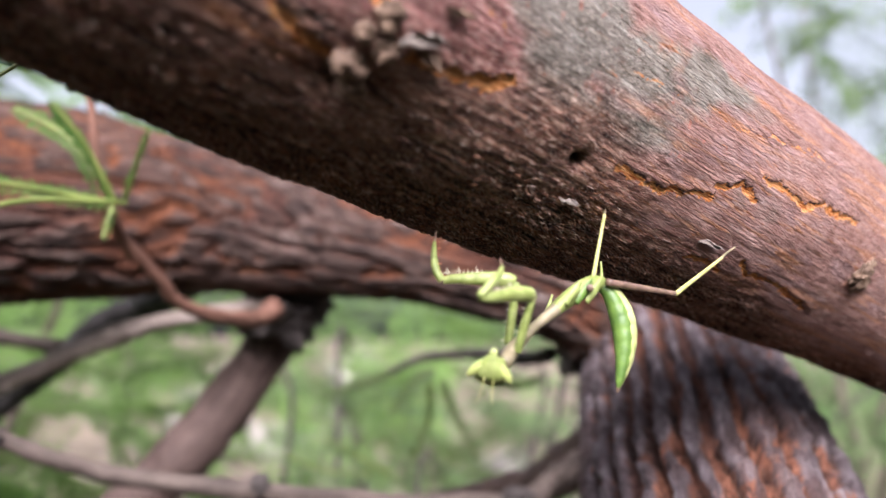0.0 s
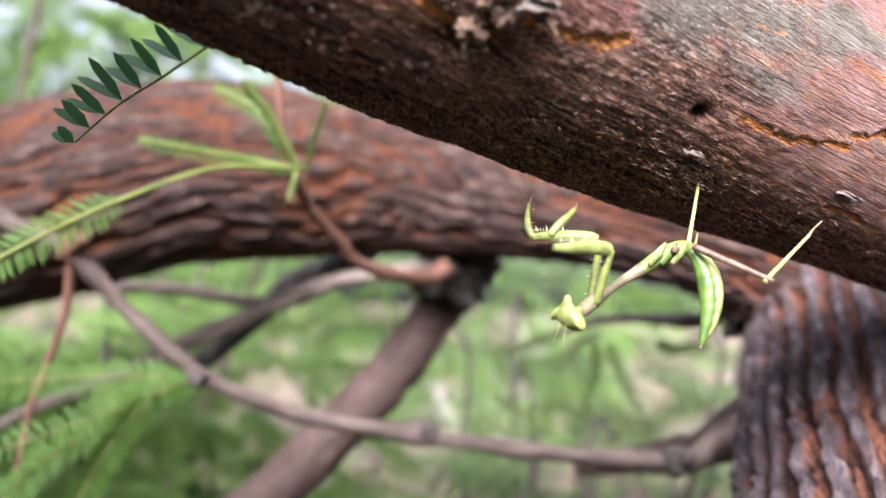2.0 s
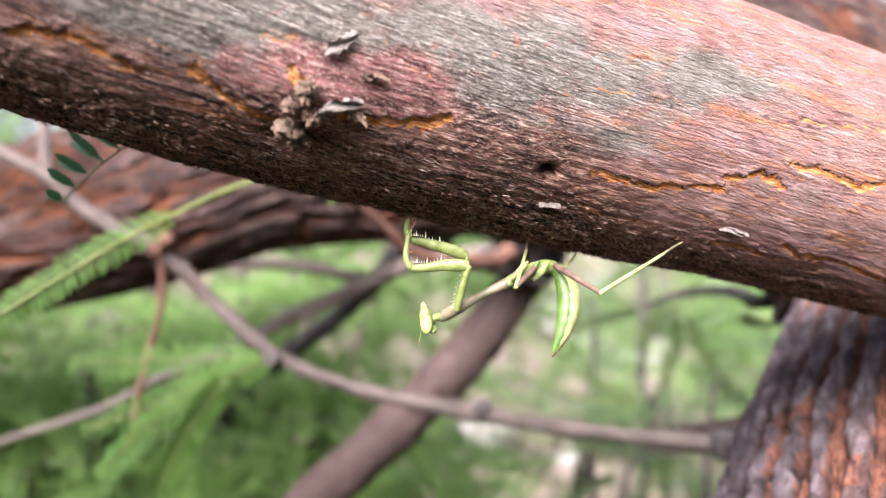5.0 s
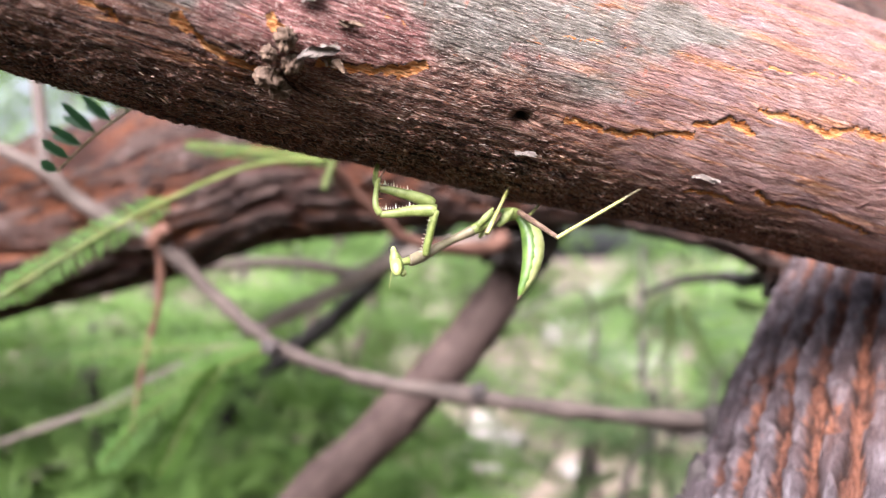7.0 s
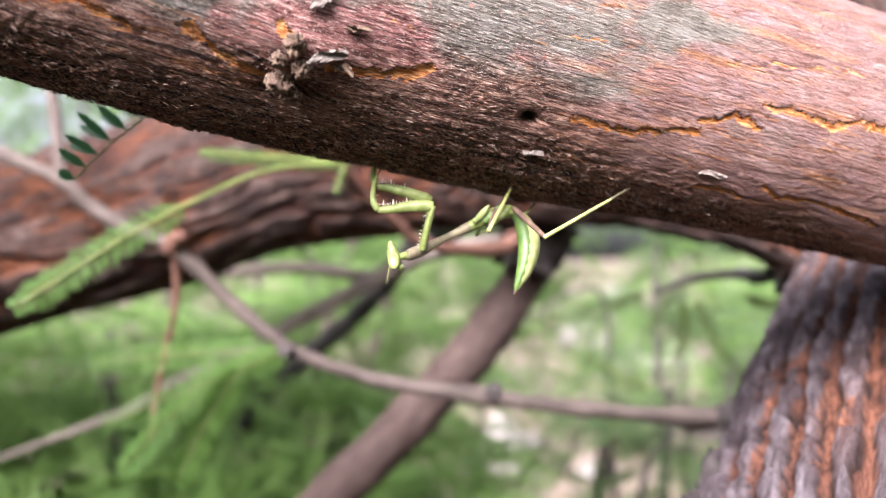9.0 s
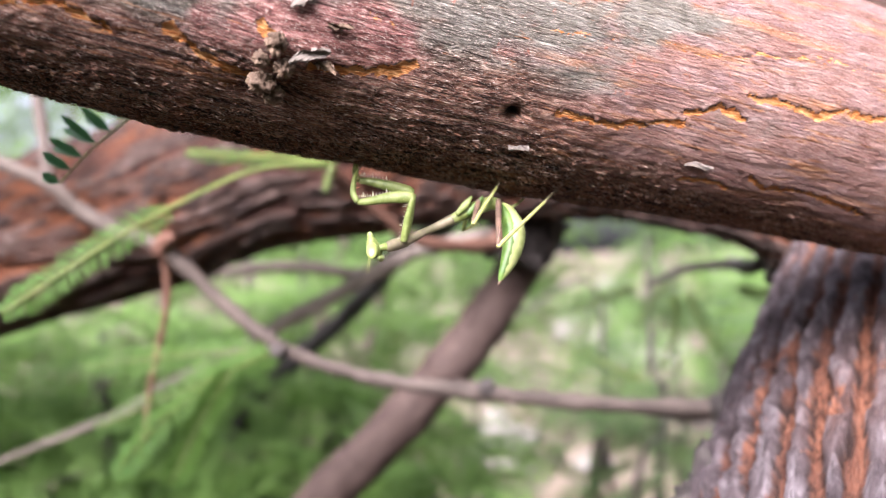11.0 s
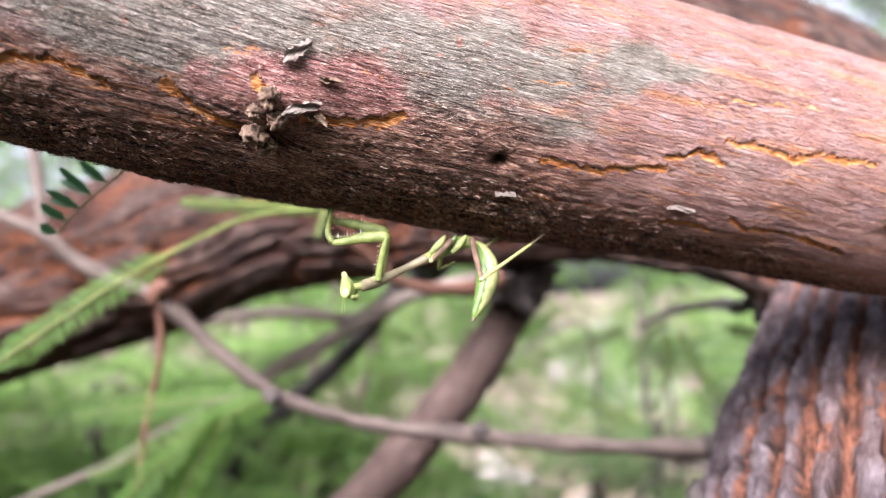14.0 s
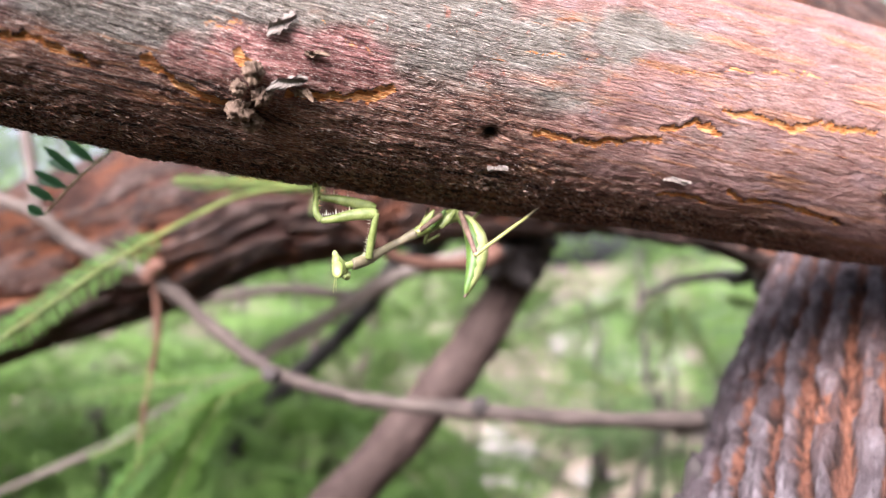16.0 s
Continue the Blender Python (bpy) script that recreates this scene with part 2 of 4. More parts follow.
    base = n.mix(n.ramp(split, (0.36, 0.0), (0.46, 1.0)), base, inner)
    lip_shade = n.math("ADD", n.attribute("lip_shade"), n.math("MULTIPLY", n.math("SUBTRACT", streak, 0.5), 1.2))
    base = n.mix(n.ramp(lip_shade, (0.6, 0.0), (0.8, 0.9)), base, (0.018, 0.009, 0.007))
    # hole, and pit below the knot, with their inner shade in the colour
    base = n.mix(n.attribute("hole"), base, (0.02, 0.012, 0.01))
    rough = n.math("ADD", n.math("ADD", n.math("MULTIPLY", fleck, 0.45), n.math("MULTIPLY", hair, 0.25)), n.math("MULTIPLY", wide, 0.6))
    rough = n.math("ADD", rough, n.math("MULTIPLY", strand, 1.2))
    height = n.math("MULTIPLY", n.math("ADD", n.math("ADD", streak, n.math("MULTIPLY", n.ramp(plates, (0.0, 0.0), (0.12, 1.0)), 0.4)), rough), n.math("ADD", n.math("MULTIPLY", flake, 0.6), 0.4))
    return n.done(base, n.ramp(streak, (0.3, 0.75), (0.75, 0.45)), height, 1.0, 0.0024, Specular_IOR_Level=0.2)


def old_bark_material(name, crests, valleys):
    """Old bark: crests and valleys are the dark and pale ends of their colours."""
    n = Nodes(name)
    g = n.attribute("grain", "Vector")
    fine = n.noise(n.scaled(g, 260, 800, 1), 1.0, 6, 0.65, 0.3)
    plate = n.noise(n.scaled(g, 60, 160, 1), 1.0, 4, 0.6, 0.4)
    wide = n.noise(n.scaled(g, 9, 16, 1), 1.0, 3, 0.5)
    tops = n.ramp(plate, (0.3, crests[0]), (0.48, crests[1]), (0.62, crests[2]), (0.76, crests[3]))
    tops = n.mix(n.ramp(wide, (0.5, 0.0), (0.68, 0.45)), tops, n.ramp(fine, (0.3, (0.08, 0.032, 0.022)), (0.7, (0.22, 0.1, 0.068))))
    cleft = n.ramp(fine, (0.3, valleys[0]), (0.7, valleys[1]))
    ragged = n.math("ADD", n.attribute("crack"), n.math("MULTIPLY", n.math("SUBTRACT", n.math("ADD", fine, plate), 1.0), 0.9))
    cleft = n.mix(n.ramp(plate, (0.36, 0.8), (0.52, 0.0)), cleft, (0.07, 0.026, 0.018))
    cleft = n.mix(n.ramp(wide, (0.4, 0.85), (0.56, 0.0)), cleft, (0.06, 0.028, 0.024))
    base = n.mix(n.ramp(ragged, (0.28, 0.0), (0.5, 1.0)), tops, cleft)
    # deepest clefts go dark brown; ridge lips get their shade in the colour
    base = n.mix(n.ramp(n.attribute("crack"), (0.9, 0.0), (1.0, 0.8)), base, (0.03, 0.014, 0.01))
    base = n.mix(n.attribute("shade_edge"), base, (0.022, 0.012, 0.01))
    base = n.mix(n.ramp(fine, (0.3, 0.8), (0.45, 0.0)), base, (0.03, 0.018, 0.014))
    return n.done(base, n.ramp(fine, (0.35, 0.8), (0.7, 0.5)), n.math("ADD", fine, n.math("MULTIPLY", plate, 0.8)), 1.0, 0.0035, Specular_IOR_Level=0.25)


def twig_material(name, dark, pale, spot):
    n = Nodes(name)
    g = n.attribute("grain", "Vector")
    fine = n.noise(n.scaled(g, 300, 900, 1), 1.0, 5, 0.6)
    long = n.noise(n.scaled(g, 40, 160, 1), 1.0, 4, 0.6)
    base = n.ramp(long, (0.3, dark), (0.7, pale))
    base = n.mix(n.ramp(fine, (0.6, 0.0), (0.72, 0.6)), base, spot)
    return n.done(base, 0.75, fine, 0.6, 0.0006, Specular_IOR_Level=0.25)


def leaf_material(name, dark, light, through, gloss=0.45):
    """Thin leaf: varied from leaflet to leaflet, and lets light through."""
    n = Nodes(name)
    isle = n.node("NewGeometry").outputs["Random Per Island"]
    clump = n.ramp(n.noise(n.node("NewGeometry").outputs["Position"], 14.0, 2), (0.38, 0.0), (0.62, 1.0))
    base = n.mix(n.math("ADD", n.math("MULTIPLY", isle, 0.4), n.math("MULTIPLY", clump, 0.6)), dark, light)
    n.plug(n.shader.inputs["Base Color"], base)
    n.shader.inputs["Roughness"].default_value = gloss
    n.shader.inputs["Specular IOR Level"].default_value = 0.3
    t = n.node("BsdfTranslucent")
    n.plug(t.inputs["Color"], n.mix(0.5, base, through))
    m = n.node("MixShader")
    m.inputs[0].default_value = 0.4
    out = n.tree.nodes["Material Output"]
    n.tree.links.new(n.shader.outputs[0], m.inputs[1])
    n.tree.links.new(t.outputs[0], m.inputs[2])
    n.tree.links.new(m.outputs[0], out.inputs["Surface"])
    return n.mat


def body_material(name, dark, light, scale=900.0, rough=0.4, spots=None):
    n = Nodes(name)
    at = n.node("TexCoord").outputs["Object"]
    base = n.mix(n.ramp(n.noise(at, scale * 0.35, 3), (0.35, 0.0), (0.65, 1.0)), dark, light)
    fine = n.noise(at, scale * 3, 3)
    if spots:
        base = n.mix(n.ramp(fine, (0.62, 0.0), (0.7, 0.7)), base, spots)
    return n.done(base, rough, fine, 0.25, 0.0002, Subsurface_Weight=0.15, Subsurface_Radius=(0.0006, 0.0008, 0.0003))


def soil_material():
    n = Nodes("dry_soil")
    at = n.node("TexCoord").outputs["Object"]
    wide, fine = n.noise(at, 1.3, 5, 0.6), n.noise(at, 40, 6, 0.7)
    base = n.ramp(wide, (0.36, (0.07, 0.06, 0.036)), (0.5, (0.18, 0.138, 0.095)), (0.64, (0.26, 0.21, 0.165)))
    base = n.mix(n.ramp(fine, (0.35, 0.6), (0.55, 0.0)), base, (0.12, 0.085, 0.05))
    far = n.node("VectorMath", operation="LENGTH")
    n.plug(far.inputs[0], at)
    # unseen near ground, darkened to cut bounce: the tree's shade put into colour
    shaded_soil = n.ramp(n.noise(at, 25, 5, 0.7), (0.35, (0.045, 0.03, 0.019)), (0.65, (0.13, 0.088, 0.055)))
    shade_edge = n.math("ADD", far.outputs["Value"], n.math("MULTIPLY", wide, 2.0))
    base = n.mix(n.math("MULTIPLY", n.math("SUBTRACT", shade_edge, 4.3), 1.4), shaded_soil, base)
    return n.done(base, 0.95, fine, 0.6, 0.02)


def stone_material():
    n = Nodes("pale_stone")
    at = n.node("TexCoord").outputs["Object"]
    a, b = n.noise(at, 9, 5, 0.6), n.noise(at, 60, 5, 0.65)
    base = n.ramp(a, (0.3, (0.19, 0.17, 0.15)), (0.65, (0.31, 0.285, 0.26)))
    base = n.mix(n.ramp(b, (0.3, 0.5), (0.5, 0.0)), base, (0.2, 0.17, 0.14))
    return n.done(base, 0.85, b, 0.5, 0.01)


YOUNG_BARK = bough_material()
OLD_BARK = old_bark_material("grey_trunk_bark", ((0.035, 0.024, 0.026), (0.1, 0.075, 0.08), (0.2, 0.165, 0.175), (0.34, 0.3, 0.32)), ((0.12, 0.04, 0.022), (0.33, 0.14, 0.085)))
# browner bark than the trunk's, with the limb's shade put into the colour
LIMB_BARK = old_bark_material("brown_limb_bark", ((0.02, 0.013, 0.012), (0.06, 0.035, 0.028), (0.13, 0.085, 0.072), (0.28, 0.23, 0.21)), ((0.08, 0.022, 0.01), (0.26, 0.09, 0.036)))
GREY_TWIG = twig_material("grey_twig", (0.045, 0.033, 0.028), (0.155, 0.118, 0.1), (0.26, 0.215, 0.185))
BROWN_BRANCH = twig_material("brown_branch", (0.04, 0.024, 0.02), (0.1, 0.066, 0.056), (0.17, 0.12, 0.105))
DARK_BRANCH = twig_material("dark_branch", (0.03, 0.024, 0.022), (0.09, 0.075, 0.07), (0.16, 0.13, 0.12))
PALE_TWIG = twig_material("pale_grey_twig", (0.12, 0.094, 0.08), (0.26, 0.212, 0.182), (0.34, 0.29, 0.26))
BLACK_BRANCH = twig_material("blackened_branch", (0.012, 0.01, 0.01), (0.04, 0.035, 0.034), (0.09, 0.075, 0.07))
RED_TWIG = twig_material("red_twig", (0.08, 0.036, 0.025), (0.2, 0.1, 0.07), (0.3, 0.18, 0.13))
LEAF_NEAR = leaf_material("dark_leaflet", (0.024, 0.07, 0.034), (0.055, 0.13, 0.065), (0.1, 0.28, 0.1), 0.5)
LEAF_BRIGHT = leaf_material("bright_leaflet", (0.042, 0.1, 0.016), (0.095, 0.175, 0.034), (0.16, 0.3, 0.055), 0.6)
LEAF_MID = leaf_material("green_leaflet", (0.078, 0.15, 0.036), (0.18, 0.285, 0.08), (0.28, 0.43, 0.11))
LEAF_PALE = leaf_material("pale_leaflet", (0.045, 0.09, 0.03), (0.16, 0.23, 0.09), (0.24, 0.34, 0.13))
STEM_GREEN = body_material("green_stalk", (0.11, 0.15, 0.03), (0.18, 0.21, 0.055), 300)
SOIL, STONE = soil_material(), stone_material()
DEAD_WOOD = twig_material("dead_wood", (0.045, 0.026, 0.018), (0.27, 0.18, 0.125), (0.46, 0.38, 0.32))
WHITE_FLAKE = twig_material("white_flake", (0.13, 0.1, 0.085), (0.3, 0.25, 0.22), (0.4, 0.35, 0.31))
LEAF_DARK = leaf_material("dark_green_leaflet", (0.025, 0.055, 0.015), (0.07, 0.12, 0.04), (0.1, 0.18, 0.05))
MANTIS_GREEN = body_material("mantis_green", (0.16, 0.2, 0.045), (0.29, 0.34, 0.11), 900, 0.45, (0.4, 0.42, 0.2))
MANTIS_DEEP = body_material("mantis_deep_green", (0.06, 0.12, 0.02), (0.13, 0.22, 0.04), 700, 0.42)
MANTIS_YELLOW = body_material("mantis_yellow", (0.36, 0.37, 0.11), (0.5, 0.48, 0.2), 900, 0.42)
MANTIS_EYE = body_material("mantis_eye", (0.22, 0.28, 0.07), (0.34, 0.38, 0.12), 500, 0.3)
MANTIS_FLANK = body_material("mantis_flank", (0.27, 0.33, 0.1), (0.46, 0.48, 0.2), 600, 0.42, (0.2, 0.28, 0.07))
MANTIS_PINK = body_material("mantis_pink_brown", (0.15, 0.125, 0.075), (0.27, 0.22, 0.14), 700, 0.42, (0.2, 0.28, 0.09))
MANTIS_BROWN = body_material("mantis_brown", (0.1, 0.06, 0.045), (0.22, 0.14, 0.1), 900, 0.45)
MANTIS_WHITE = body_material("mantis_spine", (0.55, 0.5, 0.35), (0.68, 0.64, 0.5), 900, 0.4)
MANTIS_RED = body_material("mantis_red_spine", (0.4, 0.12, 0.06), (0.5, 0.2, 0.1), 900, 0.4)

# ---- the tree: leaning trunk, arched limb, the bough in front, branches and twigs ----
tree = tagged(new("tree"), "sprawling thorn tree with fissured red-brown bark and feathery leaves", "tree")
tree.location = (0.1, 0.2, 0)


def bough_axis(u):
    """The bough's centre line: a gentle curve along one direction, in decimetres."""
    d = np.array([0.67, 0.74, -0.12])
    d /= np.linalg.norm(d)
    a = np.cross(d, (0, 0, 1))
    a /= np.linalg.norm(a)
    b = np.cross(a, d)
    sag = -0.249 - 0.009 * u + 0.005 * u**2 + 0.014 * u**3
    rise = 0.191 - 0.117 * u + 0.039 * u**2 - 0.015 * u**3
    return np.array([-0.1, 1.6, 0.6]) + u * d + sag * a + rise * b


def bough_radius(u):
    return 0.451 - 0.029 * u - 0.003 * u**2


U0, U1 = -1.3, 3.0
CRACKS = [  # (place along the bough, angle round it) of the rust-coloured splits
    [(-0.23, -41), (-0.17, -46), (-0.094, -49), (-0.03, -48.4)],
    [(0.08, -39.5), (0.166, -38.9), (0.234, -37.5), (0.32, -32.7)],
    [(0.73, -37.6), (0.81, -37.2), (0.9, -36.6), (0.98, -34.4), (1.09, -30.4)],
    [(1.09, -26.4), (1.15, -23.4), (1.18, -21.0), (1.23, -23.0), (1.27, -24.8)],
    [(1.26, -15.3), (1.35, -14.3), (1.45, -14.3), (1.49, -15.5), (1.56, -11.0), (1.64, -11.0), (1.76, -9.1)],
    [(1.17, -54.2), (1.24, -52.7), (1.32, -53.5)],
    [(1.37, -46.8), (1.43, -50.2), (1.55, -49.7), (1.68, -51.1), (1.8, -54.4)],
    [(0.63, -9.8), (0.73, -9.1), (0.84, -7.6)],
    [(0.95, -3.4), (1.08, -4.9), (1.27, 2.0), (1.46, 6.6), (1.6, 8.1)],
    [(-0.57, -47.1), (-0.51, -43.7), (-0.45, -43.4), (-0.35, -46.2)],
    [(-0.13, -25), (-0.06, -23.5), (0.0, -24.5)],
    [(-0.05, -31), (-0.01, -35)],
    [(0.12, -17), (0.19, -20), (0.25, -22)],
]
FAINT = (7, 8, 10, 12)


def along(points, u, th):
    """Distance from rows of (u, angle) to a broken line, in decimetres, and the side (above: plus)."""
    best, side = np.full(u.shape, 9.0), np.zeros(u.shape)
    for (u0, a0), (u1, a1) in zip(points, points[1:]):
        p, q = np.array([u0, radians(a0) * 0.44]), np.array([u1, radians(a1) * 0.44])
        d = q - p
        s = np.clip(((u - p[0]) * d[0] + (th - p[1]) * d[1]) / (d @ d), 0, 1)
        dx, dy = u - p[0] - s * d[0], th - p[1] - s * d[1]
        far = np.hypot(dx, dy)
        side = np.where(far < best, np.sign(dy), side)
        best = np.minimum(best, far)
    return best, side


def blob(u, th, at, angle, lu, lt):
    return np.exp(-(((u - at) / lu) ** 2) - ((th - radians(angle)) / radians(lt)) ** 2)


def bough_relief(u, th, r, q):
    return bough_skin(u / u.max() * (U1 - U0) + U0, th, r)


def bough_skin(u, th, r):
    """Offset of the bark from the round bough, and its zones, at places along and round it."""
    w = th * 0.44
    p = np.stack([u, r * np.cos(th), r * np.sin(th)], -1)
    lump = fbm(p * 3.1, 3) - 0.5
    warp = fbm(p * 9.0, 3)[..., None] - 0.5
    f = p * np.array([5.0, 62.0, 62.0]) + warp * 2.5
    fibre = fbm(f, 3, 0.6)
    step = fbm(p * np.array([14.0, 34.0, 34.0]) + warp * 2 + 40, 3)
    terrace = np.abs((step * 7) % 1.0 - 0.15)
    # scales, and the shade in their colour, grow towards the underside
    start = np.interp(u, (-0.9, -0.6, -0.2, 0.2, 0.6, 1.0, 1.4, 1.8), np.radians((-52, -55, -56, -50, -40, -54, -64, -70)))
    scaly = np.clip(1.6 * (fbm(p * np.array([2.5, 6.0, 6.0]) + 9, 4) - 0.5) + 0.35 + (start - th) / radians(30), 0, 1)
    fine = 0.26 + 0.44 * np.clip((0.95 - u) / 0.5, 0, 1) * np.clip((radians(8) - th) / radians(25), 0, 1)
    h = 0.03 * lump + 0.013 * (fibre - 0.5) * (0.45 + scaly) + 0.012 * (terrace - 0.35) * (0.2 + scaly)
    crack, lip_shade = np.zeros(u.shape), np.zeros(u.shape)
    jag = (fbm(p * np.array([44.0, 24.0, 24.0]) + 5, 4, 0.75) - 0.5) * 0.045
    for n, line in enumerate(CRACKS):
        near = (np.abs(u - np.mean([a for a, _ in line])) < 0.6)
        d, s = along(line, u, w + jag)
        faint = 0.42 if n in FAINT else 1.0
        wide = 0.006 + 0.012 * vnoise(np.stack([u * 26, 0 * u, 0 * u + n], -1))
        wide = wide * (1.2 if n < 2 else 0.75)
        core = np.exp(-((d / wide) ** 2)) * near * faint
        crack = np.maximum(crack, core)
        # shade of the split's upper lip, kept as a mask for the colour
        lip_shade = np.maximum(lip_shade, np.exp(-(((d - wide * 1.0) / 0.004) ** 2)) * (s > 0) * near * faint)
        h = h - 0.006 * core + 0.003 * np.exp(-(((d - 0.016) / 0.009) ** 2)) * (s > 0) * near * faint
    maroon = np.clip((blob(u, th, -0.04, -36, 0.22, 13) + blob(u, th, 0.2, -28, 0.2, 14) - 0.5 + 0.9 * (fbm(p * 9, 4) - 0.5)) * 4, 0, 1)
    lichen = np.clip(1.3 * blob(u, th, 0.5, -15, 0.4, 22) + 1.3 * blob(u, th, -0.35, -18, 0.35, 20) + 0.6 * blob(u, th, 1.1, 8, 0.25, 9), 0, 1) - 0.35
    band, _ = along([(-0.8, -46), (-0.55, -42), (-0.38, -44), (-0.22, -48), (-0.1, -52)], u, w)
    rust = np.exp(-((band / 0.06) ** 2)) + 0.6 * blob(u, th, 1.5, -22, 0.5, 24) + 0.5 * blob(u, th, 0.9, -46, 0.4, 12)
    # both are sunk into the bark; the mask also carries their inner shade
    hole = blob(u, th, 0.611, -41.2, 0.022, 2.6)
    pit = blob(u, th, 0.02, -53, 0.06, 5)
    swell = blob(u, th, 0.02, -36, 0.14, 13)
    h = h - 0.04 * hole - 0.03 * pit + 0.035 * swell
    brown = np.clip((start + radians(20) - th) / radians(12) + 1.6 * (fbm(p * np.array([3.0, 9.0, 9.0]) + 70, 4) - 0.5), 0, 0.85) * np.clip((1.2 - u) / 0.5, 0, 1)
    return h, {"crack": crack, "lip_shade": lip_shade, "rust": rust, "maroon": maroon * 0.9, "lichen": lichen, "flake": scaly, "fine": fine, "brown": brown, "hole": np.clip(1.2 * hole + 0.5 * pit, 0, 1)}


def make_bough():
    us = np.linspace(U0, U1, 24)
    rows = [(*bough_axis(u), bough_radius(u)) for u in us]
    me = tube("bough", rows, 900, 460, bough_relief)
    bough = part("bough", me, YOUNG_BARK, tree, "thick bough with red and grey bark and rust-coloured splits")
    bough.matrix_parent_inverse = tree.matrix_world.inverted()
    return bough


def fissured(deep, across, stretch, seed, plate=0.5):
    """Old bark: long clefts between raised plates."""
    def relief(u, th, r, q):
        p = np.stack([u, r * np.cos(th), r * np.sin(th)], -1)
        warp = (fbm(p * 1.6 + seed, 3)[..., None] - 0.5) * np.array([0.2, 1.1, 1.1])
        s = p * np.array([across * stretch, across, across]) + warp + seed
        n1, n2 = vnoise(s), vnoise(s * 1.9 + 31)
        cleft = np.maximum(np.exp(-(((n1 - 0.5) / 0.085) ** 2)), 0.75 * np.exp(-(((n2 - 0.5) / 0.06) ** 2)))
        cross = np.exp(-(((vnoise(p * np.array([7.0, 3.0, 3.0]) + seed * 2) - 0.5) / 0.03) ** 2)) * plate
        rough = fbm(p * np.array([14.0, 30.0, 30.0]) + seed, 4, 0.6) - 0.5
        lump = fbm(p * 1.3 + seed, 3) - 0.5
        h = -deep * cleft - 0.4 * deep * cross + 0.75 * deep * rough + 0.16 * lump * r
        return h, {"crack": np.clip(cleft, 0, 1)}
    return relief


def ridged(count, deep, seed):
    """Old trunk bark: wavering broken ridges with rusty valleys between them."""
    def relief(u, th, r, q):
        p = np.stack([u, r * np.cos(th), r * np.sin(th)], -1)
        sway = 2.0 * (fbm(p * np.array([0.5, 1.2, 1.2]) + seed, 3) - 0.5) + 0.7 * (fbm(p * np.array([3.0, 6.0, 6.0]) + seed, 4, 0.55) - 0.5)
        s = th / (2 * np.pi) * count + sway
        k = np.floor(s)
        off = np.abs(s - k - 0.5) * 2
        half = 0.62 + 0.4 * (vnoise(np.stack([u * 1.0, (k % count) * 5.3, 0 * u + seed], -1)) - 0.5) + 0.9 * (fbm(p * np.array([10.0, 14.0, 14.0]) + 7, 4, 0.65) - 0.5)
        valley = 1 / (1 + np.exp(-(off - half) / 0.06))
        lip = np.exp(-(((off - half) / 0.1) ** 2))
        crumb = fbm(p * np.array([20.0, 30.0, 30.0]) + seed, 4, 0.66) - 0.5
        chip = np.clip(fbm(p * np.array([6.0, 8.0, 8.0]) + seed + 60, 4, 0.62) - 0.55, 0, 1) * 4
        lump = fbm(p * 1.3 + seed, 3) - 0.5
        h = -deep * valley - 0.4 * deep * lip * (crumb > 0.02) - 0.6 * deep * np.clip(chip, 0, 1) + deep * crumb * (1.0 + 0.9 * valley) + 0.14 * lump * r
        # shade along the ridge lips, kept as a mask for the colour
        shade_edge = np.clip(lip * (fbm(p * np.array([7.0, 5.0, 5.0]) + 90, 3) - 0.38) * 6, 0, 0.95)
        return h - 0.5 * deep * shade_edge, {"crack": np.clip(0.8 * valley + 0.7 * np.clip(chip, 0, 1) + 0.2 * lip, 0, 0.98), "shade_edge": shade_edge}
    return relief


def twiggy(amount, seed, knots=6.0):
    def relief(u, th, r, q):
        p = np.stack([u, r * np.cos(th), r * np.sin(th)], -1)
        lump = fbm(np.stack([u * knots, 0 * u, 0 * u + seed], -1), 3) - 0.5
        return r * amount * (lump * 1.2 + 0.8 * (fbm(p * 14 + seed, 3) - 0.5)), {}
    return relief


def limb_part(name, rows, nu, nt, relief, material, label, parent=None):
    ob = part(name, tube(name, rows, nu, nt, relief), material, parent or tree, label)
    ob.matrix_parent_inverse = (parent or tree).matrix_world.inverted()
    return ob


bpy.context.view_layer.update()
bough = make_bough()


def on_bough(u, angle, lift=0.0):
    """A frame on the bough's skin in world metres: x along it, z away from it."""
    c, d = bough_axis(u), bough_axis(u + 0.01) - bough_axis(u - 0.01)
    d = d / np.linalg.norm(d)
    a = np.cross(d, (0, 0, 1))
    a /= np.linalg.norm(a)
    b = np.cross(a, d)
    out = a * math.cos(radians(angle)) + b * math.sin(radians(angle))
    at = dm(*(c + out * (bough_radius(u) + lift)))
    m = Matrix([d, np.cross(out, d), out]).transposed().to_4x4()
    m.translation = at
    return m


